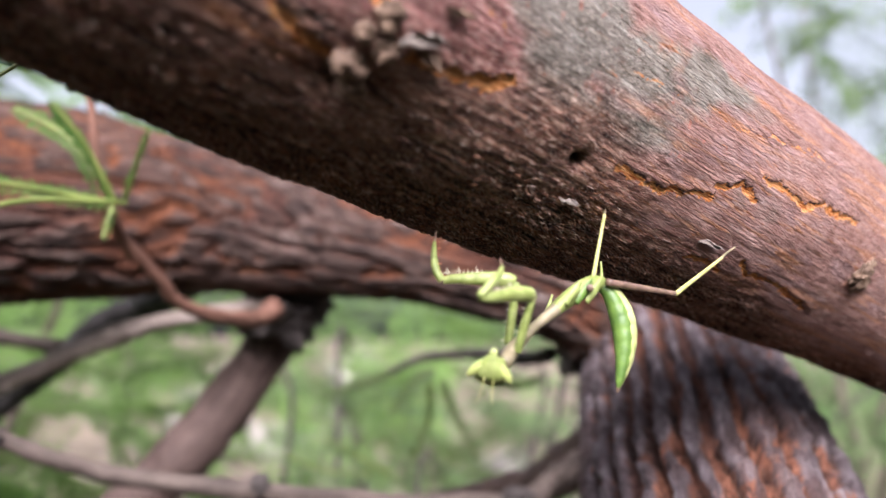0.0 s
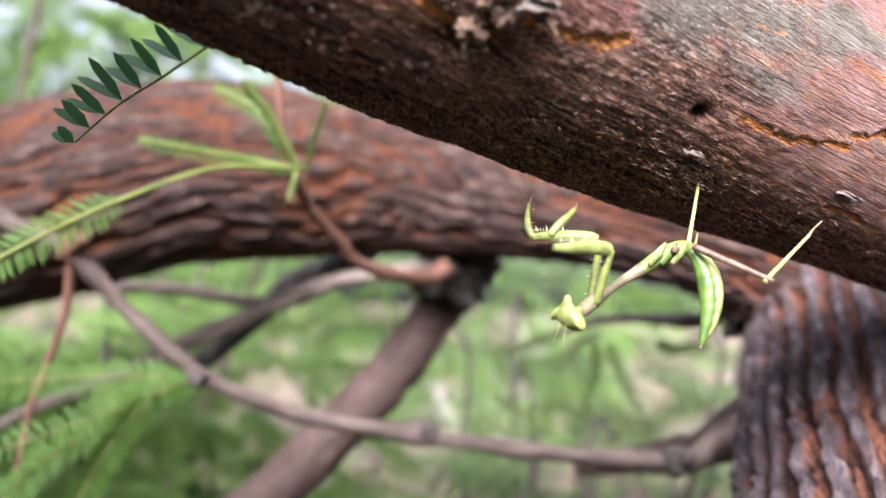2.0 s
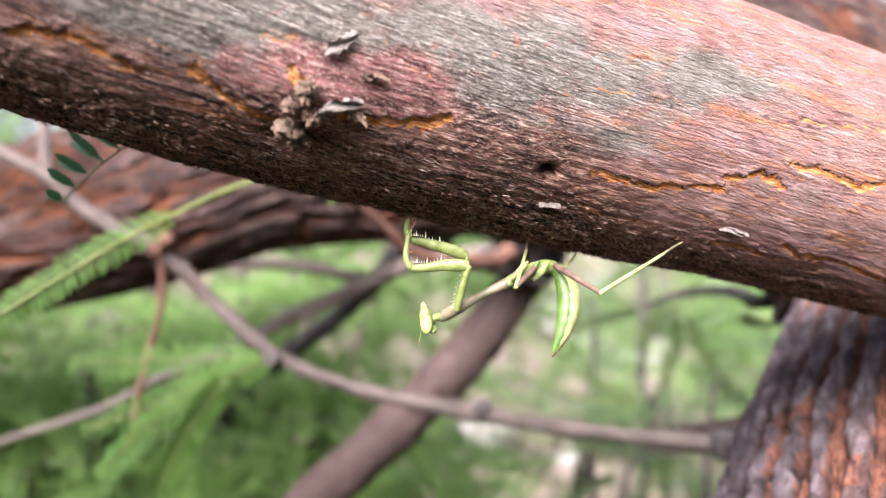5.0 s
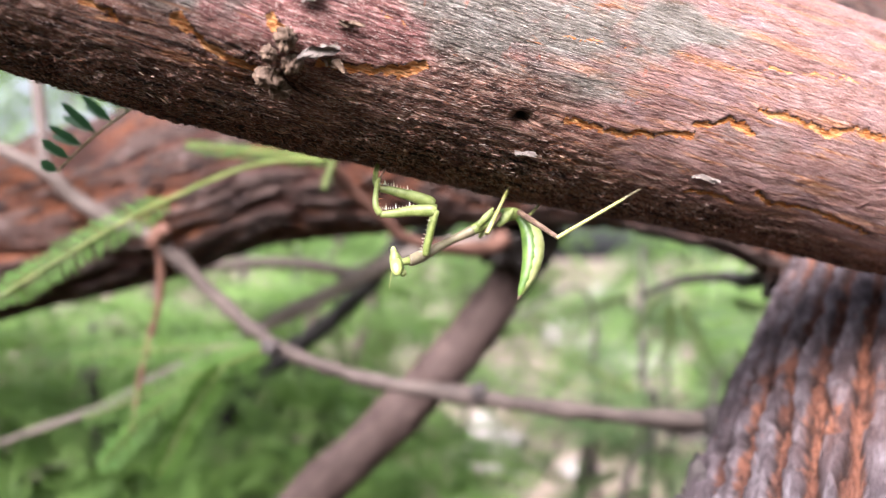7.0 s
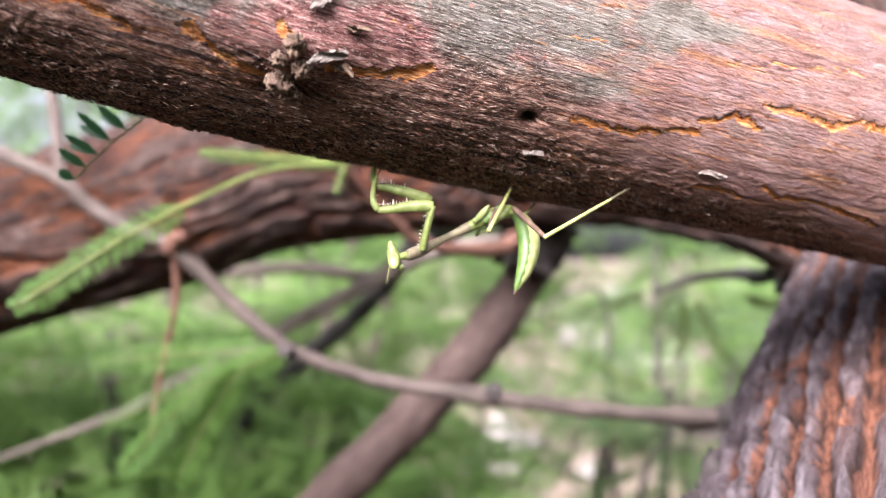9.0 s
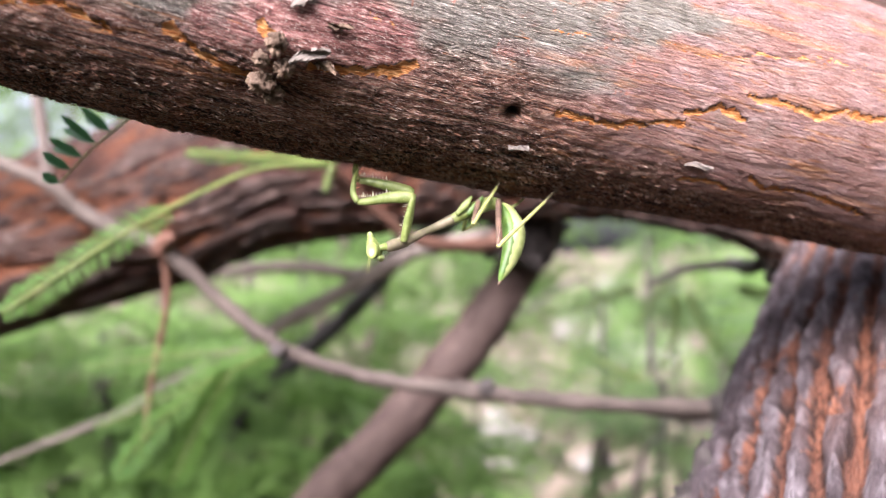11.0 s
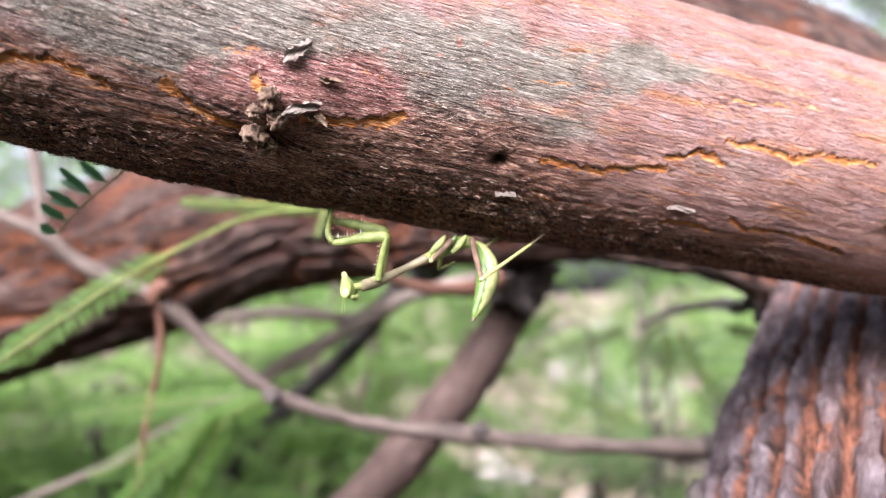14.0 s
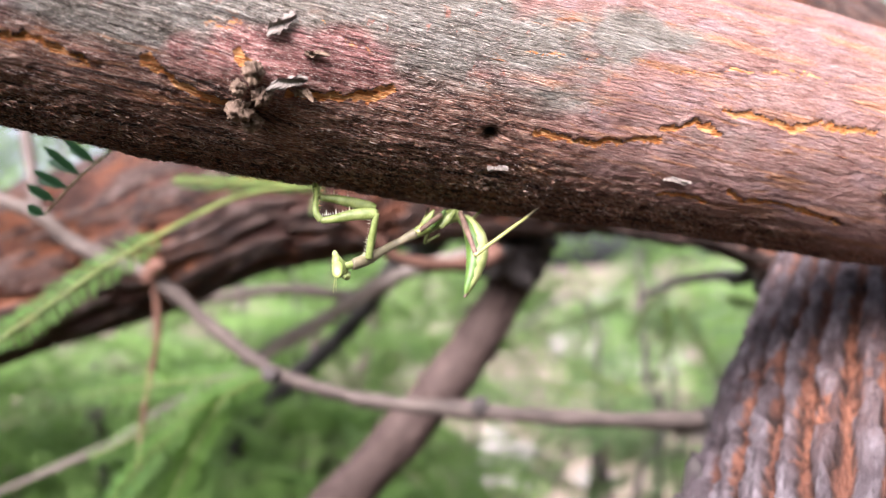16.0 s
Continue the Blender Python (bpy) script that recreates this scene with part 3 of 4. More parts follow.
def bark_lump(u, angle, size, lift, seed, label):
    """A knobbly stub of dead wood; size in decimetres along, round and out of the bough."""
    bm = bmesh.new()
    bmesh.ops.create_icosphere(bm, subdivisions=4, radius=1)
    for v in bm.verts:
        k = 1 + 0.55 * noise.fractal(v.co * 1.7 + Vector((seed, 3, 0)), 0.5, 2.0, 5)
        v.co = Vector((v.co.x * size[0], v.co.y * size[1], v.co.z * size[2])) * k / 10
    for f in bm.faces:
        f.smooth = True
    layer = bm.verts.layers.float_vector.new("grain")
    for v in bm.verts:
        v[layer] = v.co * 1.0
    ob = part("knot", bm, DEAD_WOOD, bough, label)
    ob.matrix_local = bough.matrix_world.inverted() @ on_bough(u, angle, lift)


def bark_flake(u, angle, length, width, lift, turn, seed, material, label):
    """A thin curled flake that stands off the bark; sizes in decimetres."""
    bm = bmesh.new()
    layer = bm.verts.layers.float_vector.new("grain")
    nx, ny, rng = 14, 6, np.random.default_rng(seed)
    sheets = []
    for thick in (0.0, 0.006):
        grid = []
        for i in range(nx):
            s = i / (nx - 1)
            half = width * 0.5 * math.sin(math.pi * min(0.97, 0.06 + s * 0.93)) ** 0.6 * (0.55 + 0.9 * rng.random())
            row = []
            for j in range(ny):
                q = j / (ny - 1) * 2 - 1
                v = bm.verts.new(((s - 0.5) * length / 10, (q * half + 0.15 * width * math.sin(5 * s + seed)) / 10, (lift * (s**1.5) + 0.15 * width * q * q + thick + 0.006 * math.sin(7 * s + 3 * q + seed)) / 10))
                v[layer] = v.co + Vector((seed * 0.01, 0, 0))
                row.append(v)
            grid.append(row)
        sheets.append(grid)
    low, top = sheets
    for i in range(nx - 1):
        for j in range(ny - 1):
            bm.faces.new((top[i][j], top[i + 1][j], top[i + 1][j + 1], top[i][j + 1]))
            bm.faces.new((low[i][j + 1], low[i + 1][j + 1], low[i + 1][j], low[i][j]))
    for i in range(nx - 1):
        bm.faces.new((low[i][0], low[i + 1][0], top[i + 1][0], top[i][0]))
        bm.faces.new((top[i][-1], top[i + 1][-1], low[i + 1][-1], low[i][-1]))
    ob = part("bark_flake", bm, material, bough, label)
    ob.matrix_local = bough.matrix_world.inverted() @ on_bough(u, angle, 0.004 + 0.034 * math.exp(-(((u - 0.02) / 0.14) ** 2) - ((angle + 36) / 13) ** 2)) @ pose(0, 0, 0, 0, 0, turn)


def splinter_material():
    n = Nodes("bark_splinter")
    isle = n.node("NewGeometry").outputs["Random Per Island"]
    base = n.ramp(isle, (0.0, (0.03, 0.015, 0.011)), (0.45, (0.14, 0.06, 0.04)), (0.75, (0.32, 0.16, 0.105)), (0.97, (0.62, 0.46, 0.38)))
    fine = n.noise(n.node("TexCoord").outputs["Object"], 3000, 2)
    return n.done(n.mix(n.ramp(fine, (0.35, 0.6), (0.5, 0.0)), base, (0.05, 0.025, 0.018)), 0.6, Specular_IOR_Level=0.25)


def bark_splinters(tries, seed):
    """Short fibres of bark that stand off the scaly side of the bough, each a three-sided sliver."""
    rng = np.random.default_rng(seed)
    u, th = rng.uniform(-0.95, 2.1, tries), np.radians(rng.uniform(-105, -20, tries))
    h, zones = bough_skin(u, th, bough_radius(u))
    keep = (rng.random(tries) < zones["flake"] ** 1.5 * np.clip(1.8 - u, 0.15, 1)) & (zones["crack"] < 0.2)
    u, th, h = u[keep], th[keep], h[keep]
    n = len(u)
    length, width, lift = rng.uniform(0.008, 0.024, n), 0.0008 + 0.0022 * rng.random(n) ** 2, 0.007 * rng.random(n) ** 2
    slant, flip = rng.normal(0.03, 0.3, n), np.where(rng.random(n) < 0.7, 1.0, -1.0)
    verts = np.zeros((n, 9, 3))
    for i in range(n):
        d = bough_axis(u[i] + 0.01) - bough_axis(u[i] - 0.01)
        d = d / np.linalg.norm(d)
        a = np.cross(d, (0, 0, 1))
        a /= np.linalg.norm(a)
        b = np.cross(a, d)
        out = a * math.cos(th[i]) + b * math.sin(th[i])
        side = np.cross(out, d)
        way = (d + side * slant[i]) * flip[i]
        foot = bough_axis(u[i]) + out * (bough_radius(u[i]) + h[i] + 0.001)
        for k, (s, w) in enumerate(((0.0, 0.7), (0.5, 1.0), (1.0, 0.15))):
            c = foot + way * length[i] * s + out * lift[i] * s * s
            verts[i, 3 * k] = c + side * width[i] * w
            verts[i, 3 * k + 1] = c - side * width[i] * w
            verts[i, 3 * k + 2] = c + out * width[i] * w * 0.7
    quads = np.array([[3 * k + j, 3 * k + (j + 1) % 3, 3 * k + 3 + (j + 1) % 3, 3 * k + 3 + j] for k in (0, 1) for j in range(3)])
    faces = (np.arange(n)[:, None, None] * 9 + quads).reshape(-1, 4)
    me = grid_mesh("peeling_fibre", verts.reshape(-1, 3) / 10 + np.array((0, 0, EYE)), faces, smooth=False)
    ob = part("peeling_fibre", me, splinter_material(), bough, "ragged fibres of peeling bark", "stuff")
    ob.matrix_parent_inverse = bough.matrix_world.inverted()


bpy.context.view_layer.update()
bark_splinters(16000, 5)
bark_lump(-0.002, -34.5, (0.022, 0.026, 0.03), 0.04, 2.0, "tan knob of dead wood")
bark_lump(-0.012, -47.5, (0.028, 0.024, 0.024), 0.042, 5.0, "grey crumbling knob of dead wood")
bark_lump(0.022, -51.5, (0.024, 0.022, 0.02), 0.03, 8.0, "grey crumbling knob of dead wood")
bark_lump(-0.028, -40.0, (0.016, 0.018, 0.016), 0.05, 11.0, "small tan knob of dead wood")
bark_lump(0.028, -41.0, (0.02, 0.022, 0.02), 0.045, 14.0, "small tan knob of dead wood")
bark_flake(0.035, -20.5, 0.085, 0.028, 0.02, 235, 1, WHITE_FLAKE, "grey curled bark flake")
bark_flake(0.075, -35.5, 0.1, 0.026, 0.02, 208, 2, WHITE_FLAKE, "pale curled bark flake")
bark_flake(0.13, -26.0, 0.06, 0.014, 0.012, 8, 3, DEAD_WOOD, "pale curled bark flake")
bark_flake(0.12, -38.0, 0.05, 0.02, 0.02, -10, 4, DEAD_WOOD, "pale curled bark flake")
bark_flake(0.679, -53.5, 0.06, 0.009, 0.008, 186, 5, WHITE_FLAKE, "small white bark flake")
bark_flake(1.218, -45.1, 0.08, 0.012, 0.012, 12, 6, WHITE_FLAKE, "pale curled bark flake")
bark_lump(1.94, -28.0, (0.03, 0.05, 0.018), 0.006, 21.0, "pale broken stub of dead wood")
bark_flake(1.91, -30.0, 0.05, 0.025, 0.03, 75, 7, DEAD_WOOD, "pale curled bark flake")
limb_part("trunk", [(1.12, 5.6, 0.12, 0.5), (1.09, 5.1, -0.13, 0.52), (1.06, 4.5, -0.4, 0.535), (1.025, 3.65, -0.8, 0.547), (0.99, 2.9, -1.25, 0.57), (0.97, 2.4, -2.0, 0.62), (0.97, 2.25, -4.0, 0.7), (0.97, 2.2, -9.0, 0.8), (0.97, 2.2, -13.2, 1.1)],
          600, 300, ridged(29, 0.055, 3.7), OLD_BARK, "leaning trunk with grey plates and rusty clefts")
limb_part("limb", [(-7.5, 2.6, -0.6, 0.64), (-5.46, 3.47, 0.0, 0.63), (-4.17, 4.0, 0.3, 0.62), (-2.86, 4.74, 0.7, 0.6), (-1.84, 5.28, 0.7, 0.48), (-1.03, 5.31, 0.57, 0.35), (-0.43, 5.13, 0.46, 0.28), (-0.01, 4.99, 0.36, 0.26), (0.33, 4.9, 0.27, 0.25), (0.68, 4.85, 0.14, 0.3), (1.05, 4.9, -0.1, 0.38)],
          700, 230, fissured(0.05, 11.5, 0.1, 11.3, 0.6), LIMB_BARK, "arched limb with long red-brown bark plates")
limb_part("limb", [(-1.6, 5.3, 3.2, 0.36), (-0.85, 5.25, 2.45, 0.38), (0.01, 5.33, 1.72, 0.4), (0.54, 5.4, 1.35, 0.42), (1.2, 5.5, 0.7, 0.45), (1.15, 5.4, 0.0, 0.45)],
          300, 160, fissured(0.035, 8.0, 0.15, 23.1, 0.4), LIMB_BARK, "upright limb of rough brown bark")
limb_part("branch", [(-1.25, 5.75, 0.45, 0.26), (-1.33, 5.86, 0.16, 0.22), (-1.42, 5.86, -0.02, 0.185), (-1.57, 5.82, -0.27, 0.172), (-1.76, 5.7, -0.58, 0.17), (-1.98, 5.54, -0.88, 0.176), (-2.24, 5.39, -1.18, 0.18), (-2.49, 5.23, -1.47, 0.184), (-2.79, 5.07, -1.8, 0.19), (-3.5, 4.7, -2.9, 0.2), (-4.4, 4.3, -5.0, 0.22)],
          260, 60, twiggy(0.22, 5.0, 4.0), BROWN_BRANCH, "smooth brown slanting branch")
limb_part("branch", [(-5.2, 2.7, 1.25, 0.06), (-4.4, 3.0, 0.95, 0.055), (-3.8, 3.23, 0.71, 0.053), (-3.42, 3.33, 0.55, 0.052), (-3.3, 3.46, 0.38, 0.048), (-3.08, 3.58, 0.23, 0.046), (-2.85, 3.69, 0.12, 0.05), (-2.6, 3.9, -0.2, 0.045), (-2.28, 4.08, -0.51, 0.048), (-1.9, 4.33, -0.7, 0.045), (-1.55, 4.5, -0.78, 0.045), (-1.12, 4.63, -0.83, 0.052), (-0.5, 4.78, -0.89, 0.05), (0.22, 4.94, -0.9, 0.06), (0.42, 5.0, -0.8, 0.075), (0.7, 4.9, -0.6, 0.1)],
          420, 28, twiggy(0.5, 8.0, 5.0), GREY_TWIG, "long thin grey branch with nodes")
limb_part("twig", [(-3.44, 3.34, 0.54, 0.045), (-3.5, 3.38, 0.72, 0.042), (-3.6, 3.42, 1.0, 0.04), (-3.72, 3.46, 1.4, 0.038), (-3.84, 3.5, 2.0, 0.035), (-3.95, 3.5, 2.8, 0.03)], 120, 20, twiggy(0.4, 9.0), GREY_TWIG, "thin upright grey twig")
limb_part("twig", [(-2.86, 3.7, 0.1, 0.05), (-2.76, 3.64, 0.16, 0.04), (-2.68, 3.6, 0.19, 0.028)], 24, 16, twiggy(0.4, 10.0), RED_TWIG, "short broken reddish stub")
limb_part("twig", [(-2.86, 3.72, 0.1, 0.025), (-2.94, 3.79, -0.22, 0.022), (-3.11, 3.84, -0.59, 0.02), (-3.16, 3.83, -0.76, 0.018), (-3.2, 3.8, -1.1, 0.012)], 90, 14, twiggy(0.4, 11.0), RED_TWIG, "thin hanging reddish twig")
limb_part("branch", [(-1.3, 5.45, 0.2, 0.05), (-1.66, 5.15, 0.1, 0.052), (-2.03, 5.2, 0.03, 0.06), (-2.49, 5.38, -0.11, 0.066), (-2.87, 5.43, -0.27, 0.066), (-3.25, 5.36, -0.44, 0.064), (-3.52, 5.22, -0.61, 0.06), (-3.8, 5.02, -0.77, 0.048), (-4.1, 4.8, -0.93, 0.038), (-4.32, 4.65, -1.09, 0.032), (-4.6, 4.5, -1.22, 0.03), (-5.5, 4.2, -1.55, 0.026)], 300, 24, twiggy(0.4, 12.0), PALE_TWIG, "thin pale grey branch below the limb")
limb_part("branch", [(-1.8, 5.5, 0.45, 0.11), (-2.08, 5.88, 0.3, 0.1), (-2.49, 6.36, 0.22, 0.1), (-3.12, 6.75, 0.02, 0.105), (-3.5, 6.85, -0.27, 0.1), (-3.9, 6.9, -0.58, 0.095), (-4.25, 6.88, -0.83, 0.09), (-4.55, 6.78, -1.07, 0.085), (-4.72, 6.64, -1.3, 0.085), (-5.1, 6.5, -1.8, 0.08)], 240, 28, twiggy(0.45, 13.0), BLACK_BRANCH, "blackened weathered branch below the limb")
limb_part("twig", [(-3.1, 6.15, -0.13, 0.06), (-3.83, 6.12, -0.03, 0.055), (-4.53, 5.93, -0.06, 0.05), (-5.2, 5.7, -0.15, 0.045)], 120, 16, twiggy(0.4, 14.0), GREY_TWIG, "pale thin twig")
limb_part("twig", [(-1.25, 5.25, 0.15, 0.06), (-1.33, 5.1, 0.08, 0.05), (-1.41, 4.63, 0.08, 0.04), (-1.52, 4.36, 0.15, 0.037), (-1.55, 4.24, 0.24, 0.036), (-1.63, 4.03, 0.39, 0.03), (-1.62, 3.81, 0.51, 0.028), (-1.65, 3.73, 0.68, 0.02), (-1.69, 3.7, 1.0, 0.016), (-1.72, 3.66, 1.25, 0.01)], 160, 18, twiggy(0.4, 15.0), RED_TWIG, "curved reddish twig that carries leaves")
limb_part("branch", [(0.75, 5.3, -0.6, 0.16), (0.4, 6.0, -0.95, 0.13), (0.12, 6.4, -1.1, 0.115), (-0.2, 6.75, -1.22, 0.1), (-0.6, 7.1, -1.35, 0.08)], 120, 30, twiggy(0.35, 16.0), BROWN_BRANCH, "low grey-brown branch beside the trunk")
limb_part("twig", [(0.4, 5.2, -0.1, 0.05), (0.27, 5.47, -0.13, 0.045), (-0.08, 6.62, -0.13, 0.045), (-0.51, 6.99, -0.17, 0.04), (-0.82, 6.97, -0.3, 0.025)], 120, 16, twiggy(0.5, 17.0), DARK_BRANCH, "dark crooked twig")


def wood_lump(name, at, size, seed, material, label, parent=None):
    """A knobbly swelling on a branch or at a fork; place and size in decimetres."""
    bm = bmesh.new()
    bmesh.ops.create_icosphere(bm, subdivisions=4, radius=1)
    layer = bm.verts.layers.float_vector.new("grain")
    for v in bm.verts:
        k = 1 + 0.45 * noise.fractal(v.co * 1.9 + Vector((seed, 0, 2)), 0.55, 2.0, 5)
        v.co = Vector((v.co.x * size[0], v.co.y * size[1], v.co.z * size[2])) * k / 10
        v[layer] = v.co
    for f in bm.faces:
        f.smooth = True
    ob = part(name, bm, material, parent or tree, label)
    ob.location = dm(*at) - tree.location


wood_lump("collar", (-1.3, 5.62, 0.16), (0.26, 0.24, 0.2), 31.0, DARK_BRANCH, "dark knotty collar of a branch")
# dark lump in the fork, added for the shade of a hollow
wood_lump("burl", (0.58, 4.95, 0.0), (0.13, 0.2, 0.2), 33.0, DARK_BRANCH, "dark lump added for the shaded hollow in the fork")
wood_lump("burl", (0.56, 3.1, -0.98), (0.12, 0.2, 0.22), 35.0, DARK_BRANCH, "dark crumbling burl on the trunk")
wood_lump("node", (-1.12, 4.61, -0.8), (0.045, 0.05, 0.06), 36.0, DARK_BRANCH, "dark bud scar")
wood_lump("node", (-2.83, 3.68, 0.14), (0.06, 0.06, 0.07), 37.0, RED_TWIG, "reddish node")
wood_lump("node", (-2.28, 4.06, -0.53), (0.06, 0.06, 0.055), 38.0, DARK_BRANCH, "dark bud scar")
wood_lump("node", (0.22, 4.93, -0.9), (0.085, 0.09, 0.08), 39.0, DARK_BRANCH, "dark knotty joint")
wood_lump("node", (-1.68, 5.6, -0.47), (0.03, 0.04, 0.035), 40.0, BROWN_BRANCH, "torn scar")
# ---- ground and distance ----
def make_ground():
    n = 160
    s = np.sinh(np.linspace(-5.2, 5.2, n)) / np.sinh(5.2) * 400
    X, Y = np.meshgrid(s, s + 6.0, indexing="ij")
    p = np.stack([X, Y, 0 * X], -1)
    Z = 0.25 * (fbm(p * 0.25 + 50, 4) - 0.5) * np.clip(np.hypot(X, Y - 6) / 4, 0.15, 3) + 0.05 * (fbm(p * 2.5, 3) - 0.5)
    Z -= 0.02
    idx = np.arange(n * n).reshape(n, n)
    f = np.stack([idx[:-1, :-1], idx[1:, :-1], idx[1:, 1:], idx[:-1, 1:]], -1).reshape(-1, 4)
    me = grid_mesh("ground", np.stack([X, Y, Z], -1).reshape(-1, 3), f)
    me.materials.append(SOIL)
    tagged(new("ground", me), "dry pale sandy ground", kind="structure")


def stone(at, size, seed):
    bm = bmesh.new()
    bmesh.ops.create_icosphere(bm, subdivisions=4, radius=1)
    for v in bm.verts:
        v.co *= 0.8 + 0.4 * noise.fractal(v.co * 1.3 + Vector((seed, 0, 0)), 0.6, 2.0, 4)
        v.co.x *= size[0]
        v.co.y *= size[1]
        v.co.z = v.co.z * size[2]
    for f in bm.faces:
        f.smooth = True
    me = bpy.data.meshes.new("stone")
    bm.to_mesh(me)
    bm.free()
    me.materials.append(STONE)
    ob = new("stone", me)
    ob.location = at
    tagged(ob, "pale weathered stone on dry soil", "stone", "pale stones on the ground")


# ---- feathery leaves ----
def pinna(line, pairs, length, width, droop=0.25, seed=0, roll=0.0):
    """One feather of a leaf: (vertices, quads) of small leaflets in pairs along a line, in decimetres."""
    rng = np.random.default_rng(seed)
    c = spline(line, pairs)
    t, a, b = frames_along(c)
    a, b = a * math.cos(roll) + b * math.sin(roll), b * math.cos(roll) - a * math.sin(roll)
    s = np.linspace(0, 1, pairs)
    size = length * np.clip(np.minimum(s * 6 + 0.55, (1 - s) * 4 + 0.45), 0, 1) * rng.uniform(0.85, 1.1, pairs)
    V, Q = [], []
    for sign in (-1, 1):
        lean = t * rng.uniform(0.25, 0.5, pairs)[:, None]
        out = sign * a * 0.95 + lean - b * droop + b * rng.normal(0, 0.12, pairs)[:, None]
        out /= np.linalg.norm(out, axis=1)[:, None]
        side = t - out * (t * out).sum(1)[:, None]
        side /= np.linalg.norm(side, axis=1)[:, None]
        up = np.cross(out, side)
        L = size[:, None]
        pts = [c, c + out * L * 0.35 + side * width * 0.5, c + out * L * 0.8 + side * width * 0.42 - up * L * 0.05, c + out * L - up * L * 0.1, c + out * L * 0.8 - side * width * 0.42 - up * L * 0.05, c + out * L * 0.35 - side * width * 0.5]
        base = sum(len(v) for v in V)
        V.append(np.stack(pts, 1).reshape(-1, 3))
        k = base + np.arange(pairs)[:, None] * 6
        Q.append(np.concatenate([k + [0, 1, 2, 3], k + [0, 3, 4, 5]]))
    return np.concatenate(V), np.concatenate(Q)


def joined(pieces):
    V, Q, n = [], [], 0
    for v, q in pieces:
        V.append(v)
        Q.append(q + n)
        n += len(v)
    return np.concatenate(V), np.concatenate(Q)


def to_world(v):
    return v / 10 + np.array([0, 0, EYE])


def feather(line, pairs, length, width, material, label, seed, stalk=0.012, split=False, roll=1.2, bare=0, droop=0.25):
    """A leaf on the tree: a green stalk and its leaflets."""
    leaf = limb_part("leaf", [(*p, stalk * (1 - 0.5 * k / max(1, len(line) - 1))) for k, p in enumerate(line)], 24, 8, None, STEM_GREEN, label)
    v, q = pinna(line[bare:], pairs, length, width, droop, seed, roll)
    if split:
        w = to_world(v).reshape(-1, 6, 3)
        for piece in w:
            part("leaflet", grid_mesh("leaflet", piece, [[0, 1, 2, 3], [0, 3, 4, 5]]), material, leaf)
    else:
        part("feather", grid_mesh("feather", to_world(v), q, smooth=False), material, leaf, kind="stuff")
    return leaf


def compound(at, way, size, rng):
    """A hanging compound leaf: five to seven feathers on one drooping stalk."""
    way = way / np.linalg.norm(way)
    side = np.cross(way, (0, 0, 1))
    side /= np.linalg.norm(side) + 1e-9
    out = []
    for s in (0.35, 0.6, 0.85, 1.0):
        base = at + way * size * s + np.array([0, 0, -0.35 * size * s * s])
        for sg in (-1, 1):
            d = way * 0.8 + sg * side * rng.uniform(0.5, 0.9) + np.array([0, 0, rng.uniform(-0.5, 0.15)])
            d /= np.linalg.norm(d)
            ln = size * rng.uniform(0.7, 1.1)
            line = [base, base + d * ln * 0.5, base + d * ln + np.array([0, 0, -0.15 * ln])]
            out.append(pinna(line, 16, size * 0.13, size * 0.035, seed=int(rng.integers(1e6)), roll=rng.uniform(-1.2, 1.2)))
    return out


def foliage(name, centres, count, size, material, seed, stems=DARK_BRANCH, label="", category="shrub"):
    """A shrub: crooked stems and a cloud of feathery leaves, each cloud an (x, y, z, spread, height) in decimetres."""
    rng = np.random.default_rng(seed)
    shrub = tagged(new(name), label, category)
    low = centres[0]
    shrub.location = (low[0] / 10, low[1] / 10, 0)
    bpy.context.view_layer.update()
    pieces = []
    for x, y, z, sx, sz in centres:
        for _ in range(count):
            at = np.array([x, y, z]) + rng.normal(0, 1, 3) * np.array([sx, sx * 0.7, sz])
            way = np.array([rng.normal(), rng.normal(), rng.uniform(-0.9, 0.5)])
            pieces += compound(at, way, size * rng.uniform(0.7, 1.3), rng)
    v, q = joined(pieces)
    v[:, 2] = np.maximum(v[:, 2], -10 * EYE + 0.3)
    ob = part("foliage", grid_mesh("foliage", to_world(v), q, smooth=False), material, shrub, kind="stuff")
    ob.matrix_parent_inverse = shrub.matrix_world.inverted()
    for k, (x, y, z, sx, sz) in enumerate(centres):
        for _ in range(2):
            foot = np.array([low[0] + rng.normal(0, 1), low[1] + rng.normal(0, 1), -10 * EYE])
            top = np.array([x, y, z]) + rng.normal(0, 0.7, 3) * sx
            m = (foot * 0.5 + top * 0.5) + rng.normal(0, 1, 3) * sx * 0.3
            rows = [(*foot, 0.16), (*m, 0.09), (*top, 0.035), *[(*(top + rng.normal(0, 1, 3) * sx * 0.9), 0.02)]]
            st = part("stem", tube("stem", rows, 50, 8, twiggy(0.5, k + seed)), stems, shrub)
            st.matrix_parent_inverse = shrub.matrix_world.inverted()
    return shrub


make_ground()
stone((-2.22, 4.65, 0.12), (0.25, 0.2, 0.23), 1.0)
stone((-1.72, 4.95, 0.02), (0.12, 0.12, 0.06), 4.0)
stone((-0.1, 7.8, 0.1), (0.4, 0.3, 0.24), 7.0)
stone((-2.7, 9.6, 0.12), (0.42, 0.35, 0.26), 12.0)
stone((-4.4, 12.0, 0.2), (0.6, 0.5, 0.42), 15.0)
stone((-3.1, 9.4, 0.45), (0.26, 0.3, 0.62), 18.0)
stone((-2.2, 12.0, 0.5), (0.5, 0.4, 0.72), 22.0)

